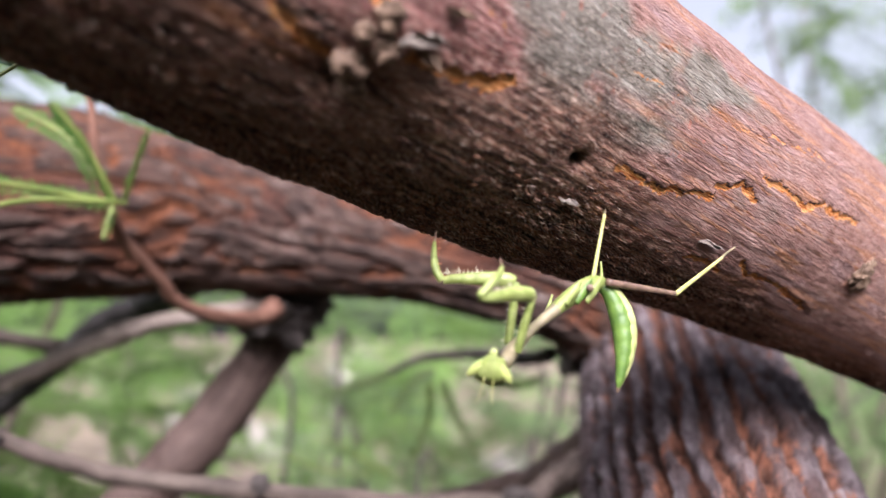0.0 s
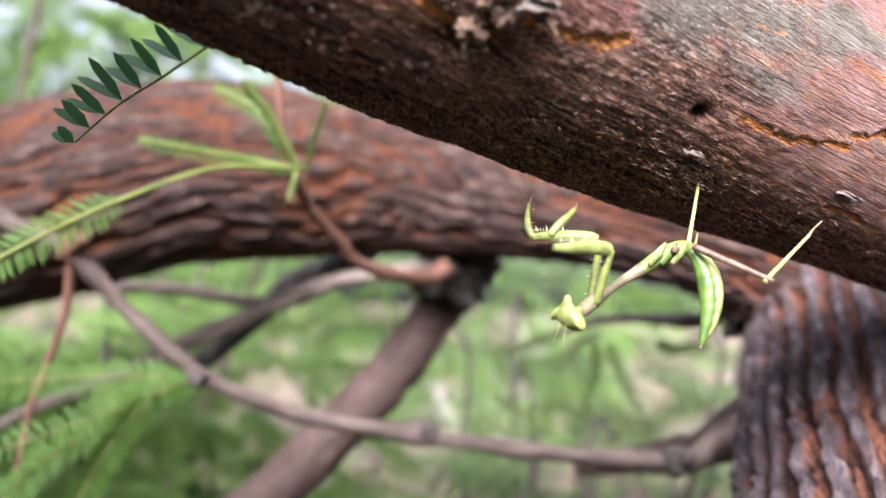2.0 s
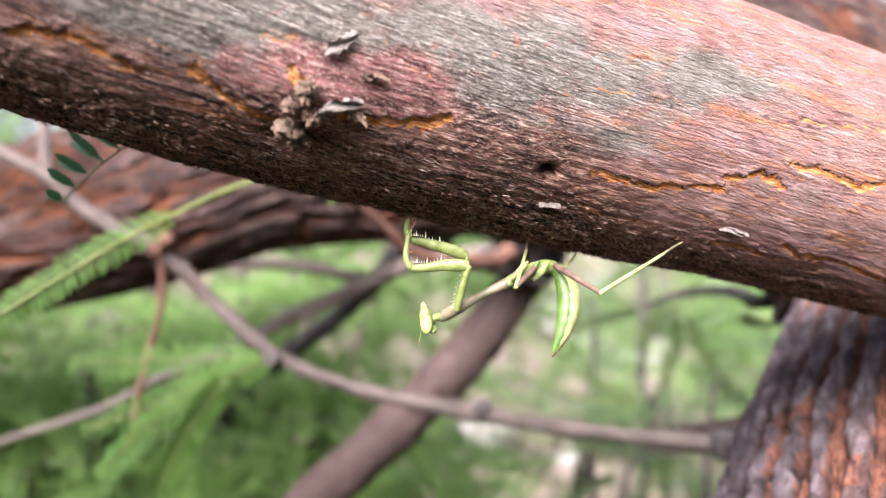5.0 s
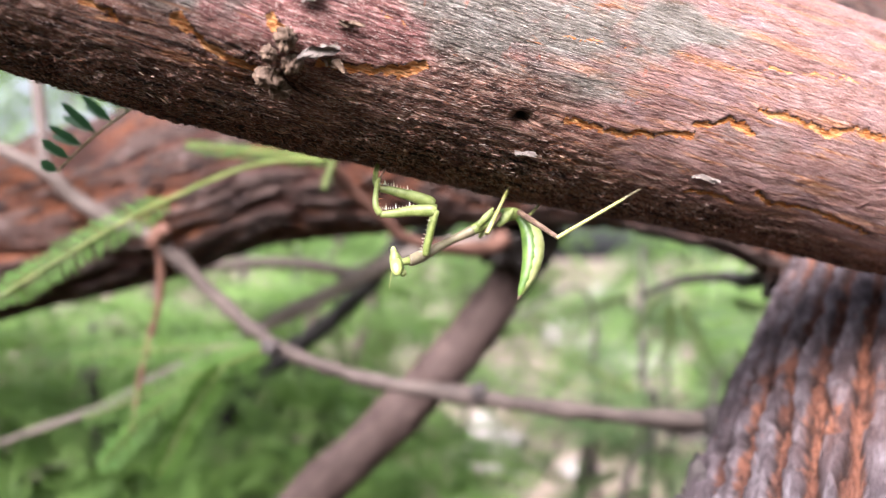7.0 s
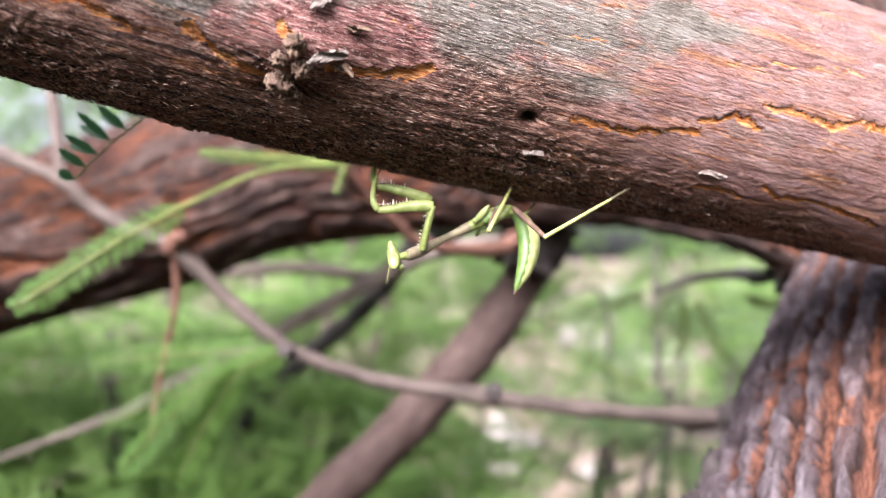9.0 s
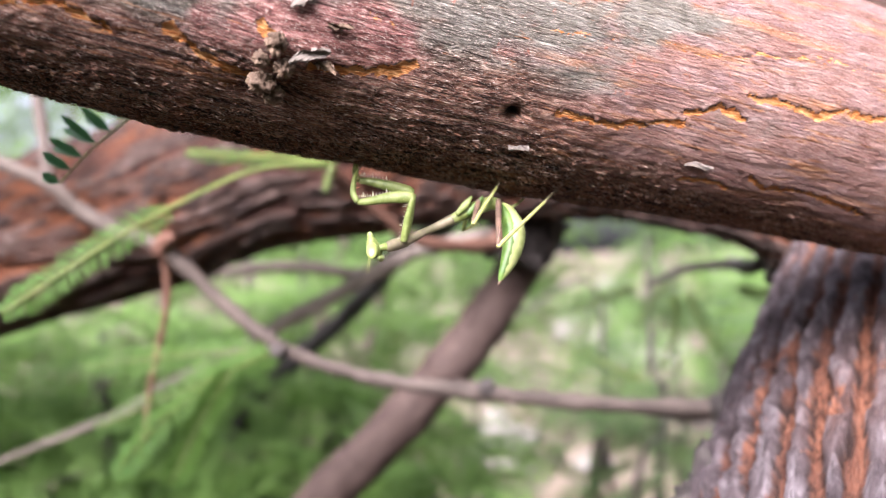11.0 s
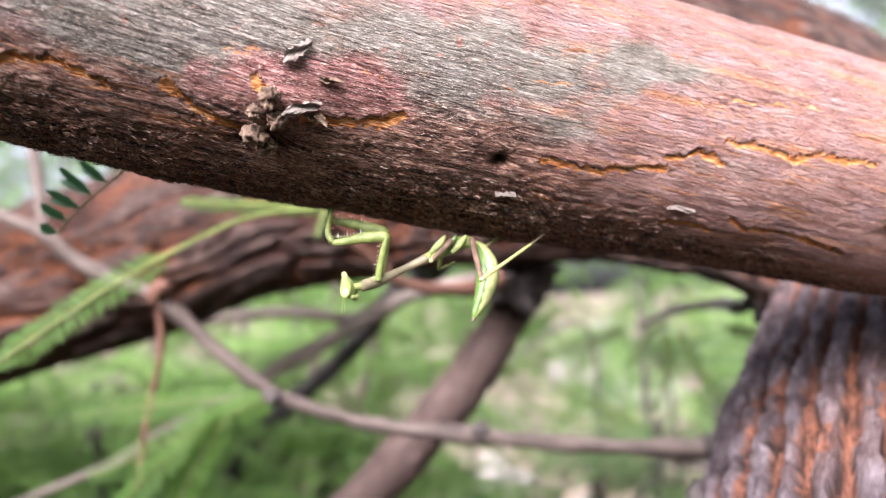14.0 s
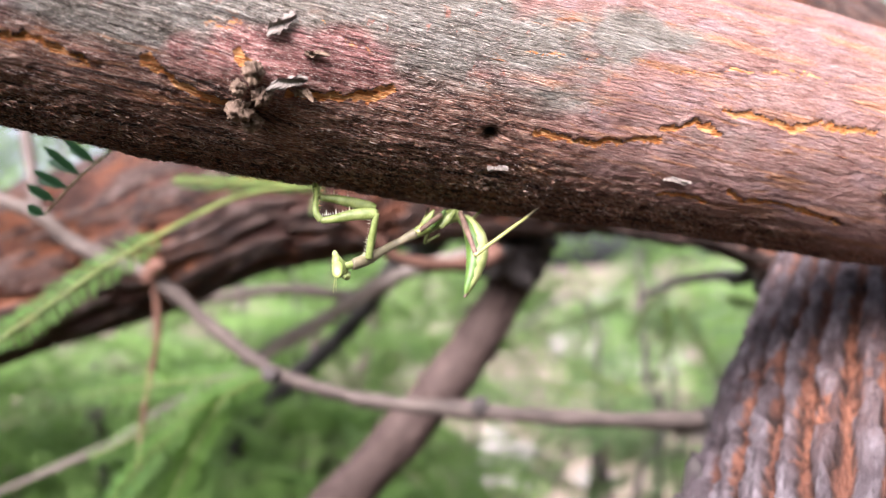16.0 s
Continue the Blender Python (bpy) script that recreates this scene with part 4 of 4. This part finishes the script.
# leaves of the tree itself
feather([(-0.916, 2.323, 0.942), (-1.012, 2.155, 0.719), (-1.111, 2.008, 0.551), (-1.201, 1.899, 0.428), (-1.263, 1.808, 0.306)], 12, 0.15, 0.03, LEAF_NEAR, "dark green feathery leaf hanging behind the bough", 3, 0.006, True, 0.0, 0, -1.7)
feather([(-1.51, 3.72, 0.55), (-1.8, 3.37, 0.5), (-2.0, 2.97, 0.3), (-2.09, 2.7, 0.15), (-2.19, 2.47, -0.01), (-2.27, 2.25, -0.16)], 50, 0.1, 0.012, LEAF_BRIGHT, "long bright green feathery leaf", 4, 0.013, True, 1.1, 2)
for k, line in enumerate([
        [(-1.59, 3.78, 0.56), (-1.85, 3.48, 0.58), (-2.08, 3.18, 0.6)],
        [(-1.59, 3.78, 0.56), (-1.66, 3.63, 0.78), (-1.75, 3.49, 0.94)],
        [(-1.55, 3.79, 0.58), (-1.42, 3.71, 0.87)],
        [(-1.63, 3.76, 0.6), (-1.82, 3.79, 0.85), (-2.1, 3.8, 1.0)],
        [(-1.6, 3.78, 0.55), (-1.59, 3.68, 0.39)],
        [(-2.27, 4.05, -0.53), (-2.38, 3.8, -0.61), (-2.48, 3.57, -0.68), (-2.87, 3.2, -0.88)],
        [(-2.35, 3.73, -0.61), (-2.48, 3.59, -0.89), (-2.59, 3.45, -1.24)],
        [(-2.35, 3.73, -0.61), (-2.75, 3.55, -0.9), (-3.0, 3.4, -1.2)],
        [(-2.27, 4.05, -0.53), (-2.69, 3.8, -0.53), (-3.39, 3.51, -0.59)]]):
    feather(line, 38 if k != 4 else 10, (0.06 if k != 4 else 0.03) if k < 5 else 0.12, 0.013 if k < 5 else 0.019, LEAF_BRIGHT, "bright green feathery leaf", 20 + k, 0.013 if k < 5 else 0.007)

for k, line in enumerate([
        [(-0.68, 6.16, -0.27), (-0.87, 6.09, -0.34), (-1.11, 6.0, -0.44)],
        [(-0.37, 6.27, -0.24), (-0.52, 6.22, -0.32), (-0.67, 6.18, -0.55)],
        [(-0.33, 6.29, -0.32), (-0.23, 6.35, -0.56), (-0.05, 6.44, -0.9)],
        [(-0.41, 6.26, -0.32), (-0.41, 6.28, -0.56), (-0.52, 6.26, -0.88)],
        [(-0.67, 6.21, -0.96), (-1.05, 6.06, -0.94), (-1.36, 5.93, -0.81)],
        [(-0.67, 6.21, -0.96), (-0.86, 6.12, -0.85), (-1.09, 6.03, -0.72)],
        [(0.01, 6.42, -0.3), (0.17, 6.49, -0.34), (0.39, 6.57, -0.29)],
        ]):
    feather(line, 22, 0.07, 0.02, LEAF_PALE, "green feathery leaf hanging beside the trunk", 40 + k, 0.012, roll=0.9)

# shrubs behind the tree
foliage("shrub", [(-6.1, 5.4, -1.75, 0.8, 0.55), (-5.0, 6.3, -1.8, 0.8, 0.55), (-7.2, 6.2, -1.0, 1.0, 0.55), (-5.6, 7.4, -0.9, 0.9, 0.5), (-4.4, 7.4, -1.9, 0.7, 0.45), (-7.6, 5.0, -1.9, 0.9, 0.6)], 42, 0.9, LEAF_MID, 31, label="dense feathery green shrub behind the limb")
foliage("shrub", [(-2.4, 10.8, -1.0, 0.7, 0.5), (-0.9, 9.4, -1.7, 0.6, 0.4), (-1.6, 12.2, -0.5, 0.9, 0.6), (0.4, 10.5, -1.0, 0.8, 0.8), (-2.0, 10.2, -2.3, 0.7, 0.3), (-0.9, 9.6, -2.2, 0.5, 0.3)], 8, 0.95, LEAF_PALE, 32, label="open feathery shrub with dark stems")
foliage("shrub", [(-9.0, 16.0, 0.0, 2.6, 1.4), (-4.5, 19.0, 0.0, 2.0, 1.0), (-13.0, 14.0, -1.0, 2.6, 2.0)], 24, 1.9, LEAF_MID, 33, label="large green shrub in the distance")
foliage("shrub", [(0.0, 22.0, -1.0, 2.6, 2.0), (4.5, 20.0, -0.5, 2.6, 2.0), (9.5, 20.0, -1.0, 2.8, 2.4)], 6, 2.2, LEAF_PALE, 34, label="pale green shrub in the distance")
foliage("shrub", [(-8.0, 60.0, -3.0, 9.0, 4.0), (12.0, 60.0, -2.0, 9.0, 5.0), (-44.0, 70.0, -1.0, 9.0, 5.0), (-62.0, 40.0, -1.0, 9.0, 6.0), (34.0, 50.0, -1.0, 9.0, 6.0)], 22, 6.0, LEAF_PALE, 35, label="far pale green bushes on dry ground")
foliage("tree", [(-9.9, 9.8, 3.7, 1.3, 0.5), (-7.6, 9.4, 3.7, 0.9, 0.4), (-12.5, 10.0, 3.6, 1.4, 0.6), (-4.4, 9.4, 2.6, 0.6, 0.35)], 24, 0.9, LEAF_MID, 36, GREY_TWIG, "feathery green crown of a neighbouring tree", "tree")
foliage("tree", [(7.2, 20.5, 7.5, 1.8, 1.2), (9.5, 19.0, 5.0, 1.5, 1.0), (0.7, 26.4, 7.1, 1.1, 0.9), (-0.5, 25.7, 7.7, 0.9, 0.7)], 12, 1.8, LEAF_PALE, 38, GREY_TWIG, "sparse pale crown of a tree further off", "tree")
# unseen bushes round and behind the standpoint, added to block low skylight
foliage("shrub", [(-20.0, -14.0, -2.0, 5.0, 5.0), (-6.0, -20.0, -1.0, 5.0, 5.0), (8.0, -20.0, -1.0, 5.0, 5.0), (20.0, -12.0, 0.0, 5.0, 5.0), (24.0, 6.0, 0.0, 5.0, 5.0), (-26.0, 4.0, -1.0, 5.0, 5.0), (1.0, -25.0, 3.0, 5.0, 6.0), (14.0, -20.0, 2.0, 4.0, 6.0), (-13.0, -22.0, 2.0, 4.0, 6.0)], 75, 4.5, LEAF_DARK, 37, label="unseen tall green bushes added around the tree to block light")
# ---- the mantis that hangs under the bough ----
mantis = tagged(new("mantis"), "green praying mantis with folded forelegs hanging under a bough", "mantis")


def piece(name, rows, material, parent=None, nu=24, nt=14, flat=1.0, label=""):
    """A round tapering body part along (x, y, z, radius) rows, in decimetres of the mantis's own space."""
    return part(name, tube(name, rows, nu, nt, None, (0, 0, 0), flat), material, parent or mantis, label)


def spines(name, line, way, count, length, parent, material):
    """A comb of short spikes along a leg."""
    bm = bmesh.new()
    c = spline(line, count)
    for k, p in enumerate(c):
        ln = length * (1.25 if k % 4 == 1 else 0.65)
        w = Vector(way).normalized()
        m = Matrix.Translation(Vector(p) / 10 + w * ln / 20) @ w.to_track_quat("Z", "Y").to_matrix().to_4x4()
        bmesh.ops.create_cone(bm, segments=6, radius1=ln * 0.016, radius2=0, depth=ln / 10, matrix=m, cap_ends=True)
    return part(name, bm, material, parent)


def make_head():
    bm = bmesh.new()
    bmesh.ops.create_icosphere(bm, subdivisions=4, radius=1)
    for v in bm.verts:  # x: across the eyes, y: out of the face, z: towards the mouth
        s = (v.co.z + 1) / 2
        v.co = Vector((v.co.x * (0.047 - 0.034 * s**0.8), v.co.y * (0.02 - 0.006 * s) - 0.004 * s, v.co.z * 0.033)) / 10
    for f in bm.faces:
        f.smooth = True
    head = part("head", bm, MANTIS_GREEN, mantis, "green triangular head")
    for sx in (-1, 1):
        bm = bmesh.new()
        bmesh.ops.create_icosphere(bm, subdivisions=3, radius=1)
        for v in bm.verts:
            v.co = Vector((v.co.x * 0.01, v.co.y * 0.0155, v.co.z * 0.027)) / 10
        for f in bm.faces:
            f.smooth = True
        eye = part("eye", bm, MANTIS_EYE, head, "pale yellow-green oval eye")
        eye.matrix_local = pose(sx * 0.0029, 0.0, -0.0008, 0, sx * -40, 0)
        piece("antenna", [(sx * 0.009, -0.014, -0.018, 0.0013), (sx * 0.01, -0.02, -0.036, 0.0009), (sx * 0.013, -0.026, -0.055, 0.0006), (sx * 0.016, -0.03, -0.07, 0.0004)], MANTIS_YELLOW, head, 16, 6)
    piece("crown", [(-0.03, 0.012, -0.03, 0.006), (0.0, 0.014, -0.036, 0.008), (0.03, 0.012, -0.03, 0.006)], MANTIS_GREEN, head, 16, 10)
    piece("mouth", [(0, -0.004, 0.022, 0.009), (0, -0.004, 0.034, 0.008), (0, -0.003, 0.041, 0.003)], MANTIS_FLANK, head, 12, 10, label="yellow-green mouthparts")
    return head


head = make_head()
piece("neck", [(-0.228, -0.222, -0.1045, 0.009), (-0.218, -0.208, -0.101, 0.011), (-0.2083, -0.1958, -0.0983, 0.013)], MANTIS_GREEN, nu=10)
piece("prothorax", [(-0.215, -0.205, -0.1, 0.012), (-0.2083, -0.1958, -0.0983, 0.016), (-0.1897, -0.1496, -0.0825, 0.0165), (-0.165, -0.12, -0.064, 0.0125), (-0.1403, -0.0909, -0.0465, 0.011), (-0.115, -0.068, -0.031, 0.0125), (-0.0901, -0.0479, -0.0165, 0.016)], MANTIS_PINK, nu=40, label="slender pinkish-green prothorax")
piece("thorax", [(-0.1, -0.056, -0.022, 0.013), (-0.075, -0.036, -0.007, 0.0165), (-0.0441, -0.0127, 0.012, 0.0205), (-0.0035, 0.0158, 0.03, 0.02), (0.023, 0.0352, 0.0285, 0.016)], MANTIS_GREEN, nu=34, nt=20, label="green thorax")
for k, (dx, dy) in enumerate(((0.0, -0.012), (0.026, 0.006), (0.05, 0.02))):
    piece("wing_bud", [(-0.07 + dx, -0.05 + dy, -0.005, 0.006), (-0.05 + dx, -0.035 + dy, 0.02, 0.01), (-0.032 + dx, -0.026 + dy, 0.046, 0.003)], MANTIS_GREEN if k != 1 else MANTIS_DEEP, nu=14, nt=12, flat=0.5, label="small green wing bud")
def lobed(u, th, r, q):
    """Segments of the abdomen: shallow scallops along it."""
    s = (u / 0.245 * 8) % 1.0
    return r * (0.05 * np.sin(np.pi * s) ** 0.6 - 0.03), {}


def make_abdomen():
    rows = [(0.0182, 0.0337, 0.028, 0.013), (0.045, 0.0385, 0.008, 0.022), (0.068, 0.034, -0.038, 0.031), (0.0745, 0.016, -0.09, 0.03), (0.066, -0.008, -0.142, 0.022), (0.052, -0.027, -0.18, 0.012), (0.045, -0.0347, -0.1986, 0.004)]
    body = part("abdomen", tube("abdomen", rows, 110, 28, lobed, (0, 0, 0), 0.75), MANTIS_FLANK, mantis, "curled yellow-green abdomen with scalloped segments")
    inner = [(x - 0.34 * r, y - 0.46 * r, z - 0.002, r * 0.76) for x, y, z, r in rows]
    part("underside", tube("underside", inner, 90, 20, lobed, (0, 0, 0)), MANTIS_DEEP, body, "dark green underside")
    piece("tail", [(0.048, -0.031, -0.19, 0.006), (0.044, -0.036, -0.2, 0.005), (0.041, -0.04, -0.207, 0.002)], MANTIS_BROWN, body, 10, 10, label="reddish-tan tip")


make_abdomen()
forelegs = []


def foreleg(coxa, femur, tibia, tip):
    """A raptorial leg: coxa, spined femur and tibia, and a thin tarsus to the bark."""
    c = piece("foreleg_coxa", [(*coxa[0], 0.0115), (*coxa[1], 0.012), (*coxa[2], 0.009)], MANTIS_GREEN, nu=20, flat=0.8)
    f = piece("foreleg_femur", [(*femur[0], 0.01), (*[0.72 * a + 0.28 * b for a, b in zip(femur[0], femur[1])], 0.0165), (*femur[1], 0.0155), (*femur[2], 0.0115), (*femur[3], 0.0085)], MANTIS_GREEN, nu=30, flat=0.75)
    t = piece("foreleg_tibia", [(*tibia[0], 0.009), (*tibia[1], 0.0085), (*tibia[2], 0.0065), (*tibia[3], 0.004)], MANTIS_GREEN, nu=22)
    piece("tarsus", [(*tibia[3], 0.0032), (*[0.5 * (a + b) for a, b in zip(tibia[3], tip)], 0.0026), (*tip, 0.0022)], MANTIS_BROWN, t, 12, 8)
    up = [(x, y, z + 0.013) for x, y, z in femur[1:]]
    spines("spines", up, (-0.05, 0.05, 1), 13, 0.013, f, MANTIS_WHITE)
    side = [(x - 0.011, y - 0.006, z) for x, y, z in coxa]
    spines("spines", side, (-0.9, -0.4, 0.1), 12, 0.008, c, MANTIS_WHITE)
    forelegs.append((f, t, Vector(femur[0]), Vector(tibia[0])))
    inner = [(x + 0.008, y + 0.004, z) for x, y, z in tibia[:4]]
    spines("spines", inner, (0.9, 0.4, 0.1), 12, 0.009, t, MANTIS_RED)


foreleg([(-0.1815, -0.1677, -0.085), (-0.1674, -0.1728, -0.0353), (-0.1449, -0.1767, 0.0354)], [(-0.1449, -0.1767, 0.0354), (-0.2041, -0.1999, 0.0344), (-0.2531, -0.2228, 0.0263), (-0.2863, -0.2332, 0.0248)],
        [(-0.2863, -0.2332, 0.0248), (-0.2983, -0.2368, 0.0504), (-0.3031, -0.2227, 0.0959), (-0.3034, -0.204, 0.1231)], (-0.303, -0.165, 0.155))
foreleg([(-0.1999, -0.1274, -0.0762), (-0.1897, -0.1182, -0.0219), (-0.1777, -0.1112, 0.0549)], [(-0.1777, -0.1115, 0.0581), (-0.236, -0.1427, 0.0783), (-0.2849, -0.1684, 0.0919), (-0.3117, -0.182, 0.0957)],
        [(-0.3146, -0.1834, 0.0957), (-0.3267, -0.1815, 0.1216), (-0.3295, -0.1669, 0.155), (-0.328, -0.152, 0.182)], (-0.324, -0.125, 0.208))
piece("leg_femur", [(-0.062, 0.0031, 0.012, 0.007), (-0.085, 0.03, -0.012, 0.0065), (-0.104, 0.055, -0.034, 0.005)], MANTIS_GREEN, nu=12)
piece("leg_tibia", [(-0.104, 0.055, -0.034, 0.0045), (-0.094, 0.09, -0.02, 0.0035), (-0.085, 0.125, -0.006, 0.0028)], MANTIS_FLANK, nu=12)
piece("leg_femur", [(-0.0099, 0.0416, 0.0332, 0.007), (0.01, 0.07, 0.03, 0.0065), (0.03, 0.1, 0.027, 0.005)], MANTIS_FLANK, nu=12)
piece("leg_tibia", [(0.03, 0.1, 0.027, 0.0045), (0.036, 0.14, 0.045, 0.0035), (0.04, 0.18, 0.065, 0.0028)], MANTIS_FLANK, nu=12)

# the two walking legs that move: built along their own z axis
HIND_HIP, MID_HIP = Vector((0.0307, 0.0045, 0.0347)), Vector((-0.013, -0.0385, 0.0292))
hind_femur = piece("leg_femur", [(0, 0, 0, 0.0085), (0, 0, 0.07, 0.0085), (0, 0, 0.15, 0.007), (0, 0, 0.2, 0.0062)], MANTIS_BROWN, label="brown streaked thigh")
hind_tibia = piece("leg_tibia", [(0, 0, -0.004, 0.006), (0, 0, 0.1, 0.0052), (0, 0, 0.22, 0.0045), (0, 0, 0.27, 0.004)], MANTIS_YELLOW, label="thin yellow-green shin")
piece("tarsus", [(0, 0, 0.265, 0.0042), (0.004, 0, 0.31, 0.0034), (0.002, 0, 0.36, 0.0026)], MANTIS_PINK, hind_tibia, 14, 8)
mid_femur = piece("leg_femur", [(0, 0, 0, 0.008), (0, 0, 0.05, 0.0075), (0, 0, 0.1, 0.006)], MANTIS_BROWN, label="brown streaked thigh")
mid_tibia = piece("leg_tibia", [(0, 0, -0.004, 0.006), (0, 0, 0.09, 0.005), (0, 0, 0.18, 0.0042)], MANTIS_YELLOW, label="thin yellow-green shin")
piece("tarsus", [(0, 0, 0.175, 0.004), (0.003, 0, 0.21, 0.0032), (0.001, 0, 0.24, 0.0026)], MANTIS_PINK, mid_tibia, 14, 8)


# ---- what moves: the mantis sways, turns its head and shifts two legs ----
SWAY = [  # seconds, shift in decimetres, turn as a vector in radians
    (0, (0.1517, -0.0477, -0.0392), (0.1786, -0.0425, 0.0322)),
    (0.5, (0.1474, -0.0449, -0.0456), (0.1631, -0.0534, 0.0314)),
    (1, (0.1462, -0.0469, -0.0447), (0.1632, -0.0551, 0.0336)),
    (1.5, (0.1303, -0.0499, -0.0458), (0.2098, -0.0608, -0.0018)),
    (1.8, (0.1348, -0.0438, -0.051), (0.2082, -0.0325, 0.0457)),
    (2.0, (0.07, -0.0465, -0.08), (0.1, -0.034, 0.008)),
    (2.2, (0.072, -0.0473, -0.0913), (0.0471, -0.0354, -0.0111)),
    (2.6, (0.0657, -0.0337, -0.0874), (-0.0029, -0.0726, 0.0125)),
    (3.0, (0.0807, -0.0132, -0.0737), (-0.0625, -0.1069, -0.0125)),
    (3.3, (0.0885, 0.0423, -0.0515), (-0.0935, -0.09, 0.0196)),
    (3.5, (0.0414, 0.0687, -0.0076), (-0.0958, -0.0226, 0.0681)),
    (5, (0.0366, 0.0531, -0.0114), (0.0193, 0.0111, 0.0805)),
    (8, (-0.0292, 0.0484, 0.0021), (-0.004, 0.0073, 0.1439)),
    (10.5, (-0.0471, 0.0149, 0.0084), (-0.0932, -0.027, 0.1164)),
    (11, (-0.0361, 0.0084, 0.0136), (-0.1051, -0.0342, 0.0663)),
    (12.5, (-0.0634, -0.0147, 0.0271), (-0.1118, -0.0244, 0.1123)),
    (14.5, (-0.0633, -0.0329, 0.0336), (-0.1015, -0.0381, 0.0426)),
    (16, (-0.0788, -0.0253, 0.0378), (-0.0568, -0.024, 0.1435)),
]
HIND = [  # seconds, knee and foot in the mantis's space, decimetres
    (0, (0.216, 0.104, -0.012), (0.474, 0.439, 0.095)), (1, (0.216, 0.101, -0.015), (0.467, 0.428, 0.097)), (1.8, (0.217, 0.098, -0.016), (0.451, 0.426, 0.072)), (2.1, (0.178, -0.09, -0.055), (0.325, 0.21, 0.1)),
    (3.5, (0.175, -0.12, -0.049), (0.317, 0.186, 0.11)), (5, (0.189, -0.111, -0.025), (0.344, 0.204, 0.111)), (8.2, (0.169, -0.129, -0.053), (0.348, 0.141, 0.102)),
    (10.3, (0.12, -0.14, -0.095), (0.235, 0.188, 0.08)), (11, (0.084, -0.134, -0.123), (0.156, 0.172, 0.085)), (12.5, (0.114, -0.138, -0.102), (0.206, 0.174, 0.077)), (14.5, (0.114, -0.123, -0.112), (0.186, 0.214, 0.067)), (16, (0.118, -0.131, -0.108), (0.224, 0.186, 0.055)),
]
MID = [
    (0, (0.0, 0.047, 0.02), (0.047, 0.123, 0.197)), (1.5, (0.011, 0.039, 0.019), (0.063, 0.133, 0.194)), (1.8, (0.011, 0.038, 0.023), (0.055, 0.134, 0.195)),
    (3.5, (-0.047, -0.126, -0.02), (-0.099, 0.106, 0.103)), (5, (-0.035, -0.127, -0.021), (-0.069, 0.082, 0.109)), (8.2, (-0.011, -0.121, -0.028), (0.014, 0.021, 0.112)),
    (11, (0.001, -0.104, -0.038), (0.021, 0.058, 0.105)), (12.5, (-0.029, -0.107, -0.04), (-0.037, 0.192, 0.098)), (14.5, (-0.047, -0.118, -0.036), (-0.122, 0.14, 0.085)), (16, (-0.053, -0.124, -0.023), (-0.108, 0.133, 0.088)),
]
HEAD = [(0, 40), (1.5, 38), (2.3, -8), (3.5, -26), (8, -24), (11, -28), (16, -32)]  # seconds, degrees by which the head is turned


def turned(v):
    v = Vector(v)
    return Matrix.Rotation(v.length, 4, v.normalized()) if v.length > 1e-9 else Matrix()


def leg_rows(table, hip, length):
    upper, lower = [], []
    for t, knee, foot in table:
        way = (Vector(knee) - hip).normalized()
        bend = hip + way * length
        for rows, at, to in ((upper, hip, way), (lower, bend, (Vector(foot) - bend).normalized())):
            rows.append((t, Matrix.Translation(at / 10) @ to.to_track_quat("Z", "Y").to_matrix().to_4x4()))
    return upper, lower


def motions():
    base = Vector((0.2274, 2.0979, 0.1147))
    walk(mantis, [(t, Matrix.Translation(dm(*(base + Vector(shift)))) @ turned(turn)) for t, shift, turn in SWAY])
    face = Matrix(((0.72, 0.69, 0.0), (-0.69, 0.72, 0.0), (0.0, 0.0, 1.0))).to_4x4()
    walk(head, [(t, Matrix.Translation(Vector((-0.0237, -0.0234, -0.0101))) @ Matrix.Rotation(radians(a), 4, "Z") @ face @ pose(0, 0, 0, 8, 12, 0)) for t, a in HEAD])
    # near foreleg, then the far one: how femur and tibia are turned (degrees) before the mantis tucks them in
    for (femur, tibia, elbow, knee), ((fz, fx), (tz, ty)) in zip(forelegs, (((22, 9), (20, 62)), ((-30, -14), (30, 10)))):
        def about(point, turn):
            return Matrix.Translation(point / 10) @ turn @ Matrix.Translation(-point / 10)
        open_f = about(elbow, pose(0, 0, 0, 0, fx, fz))
        open_t = open_f @ about(knee, pose(0, 0, 0, 0, ty, tz))
        walk(femur, [(0, open_f), (1.8, open_f), (2.8, Matrix()), (16, Matrix())])
        walk(tibia, [(0, open_t), (1.8, open_t), (2.8, Matrix()), (16, Matrix())])
    for table, hip, length, femur, tibia in ((HIND, HIND_HIP, 0.2, hind_femur, hind_tibia), (MID, MID_HIP, 0.1, mid_femur, mid_tibia)):
        upper, lower = leg_rows(table, hip, length)
        walk(femur, upper)
        walk(tibia, lower)


motions()
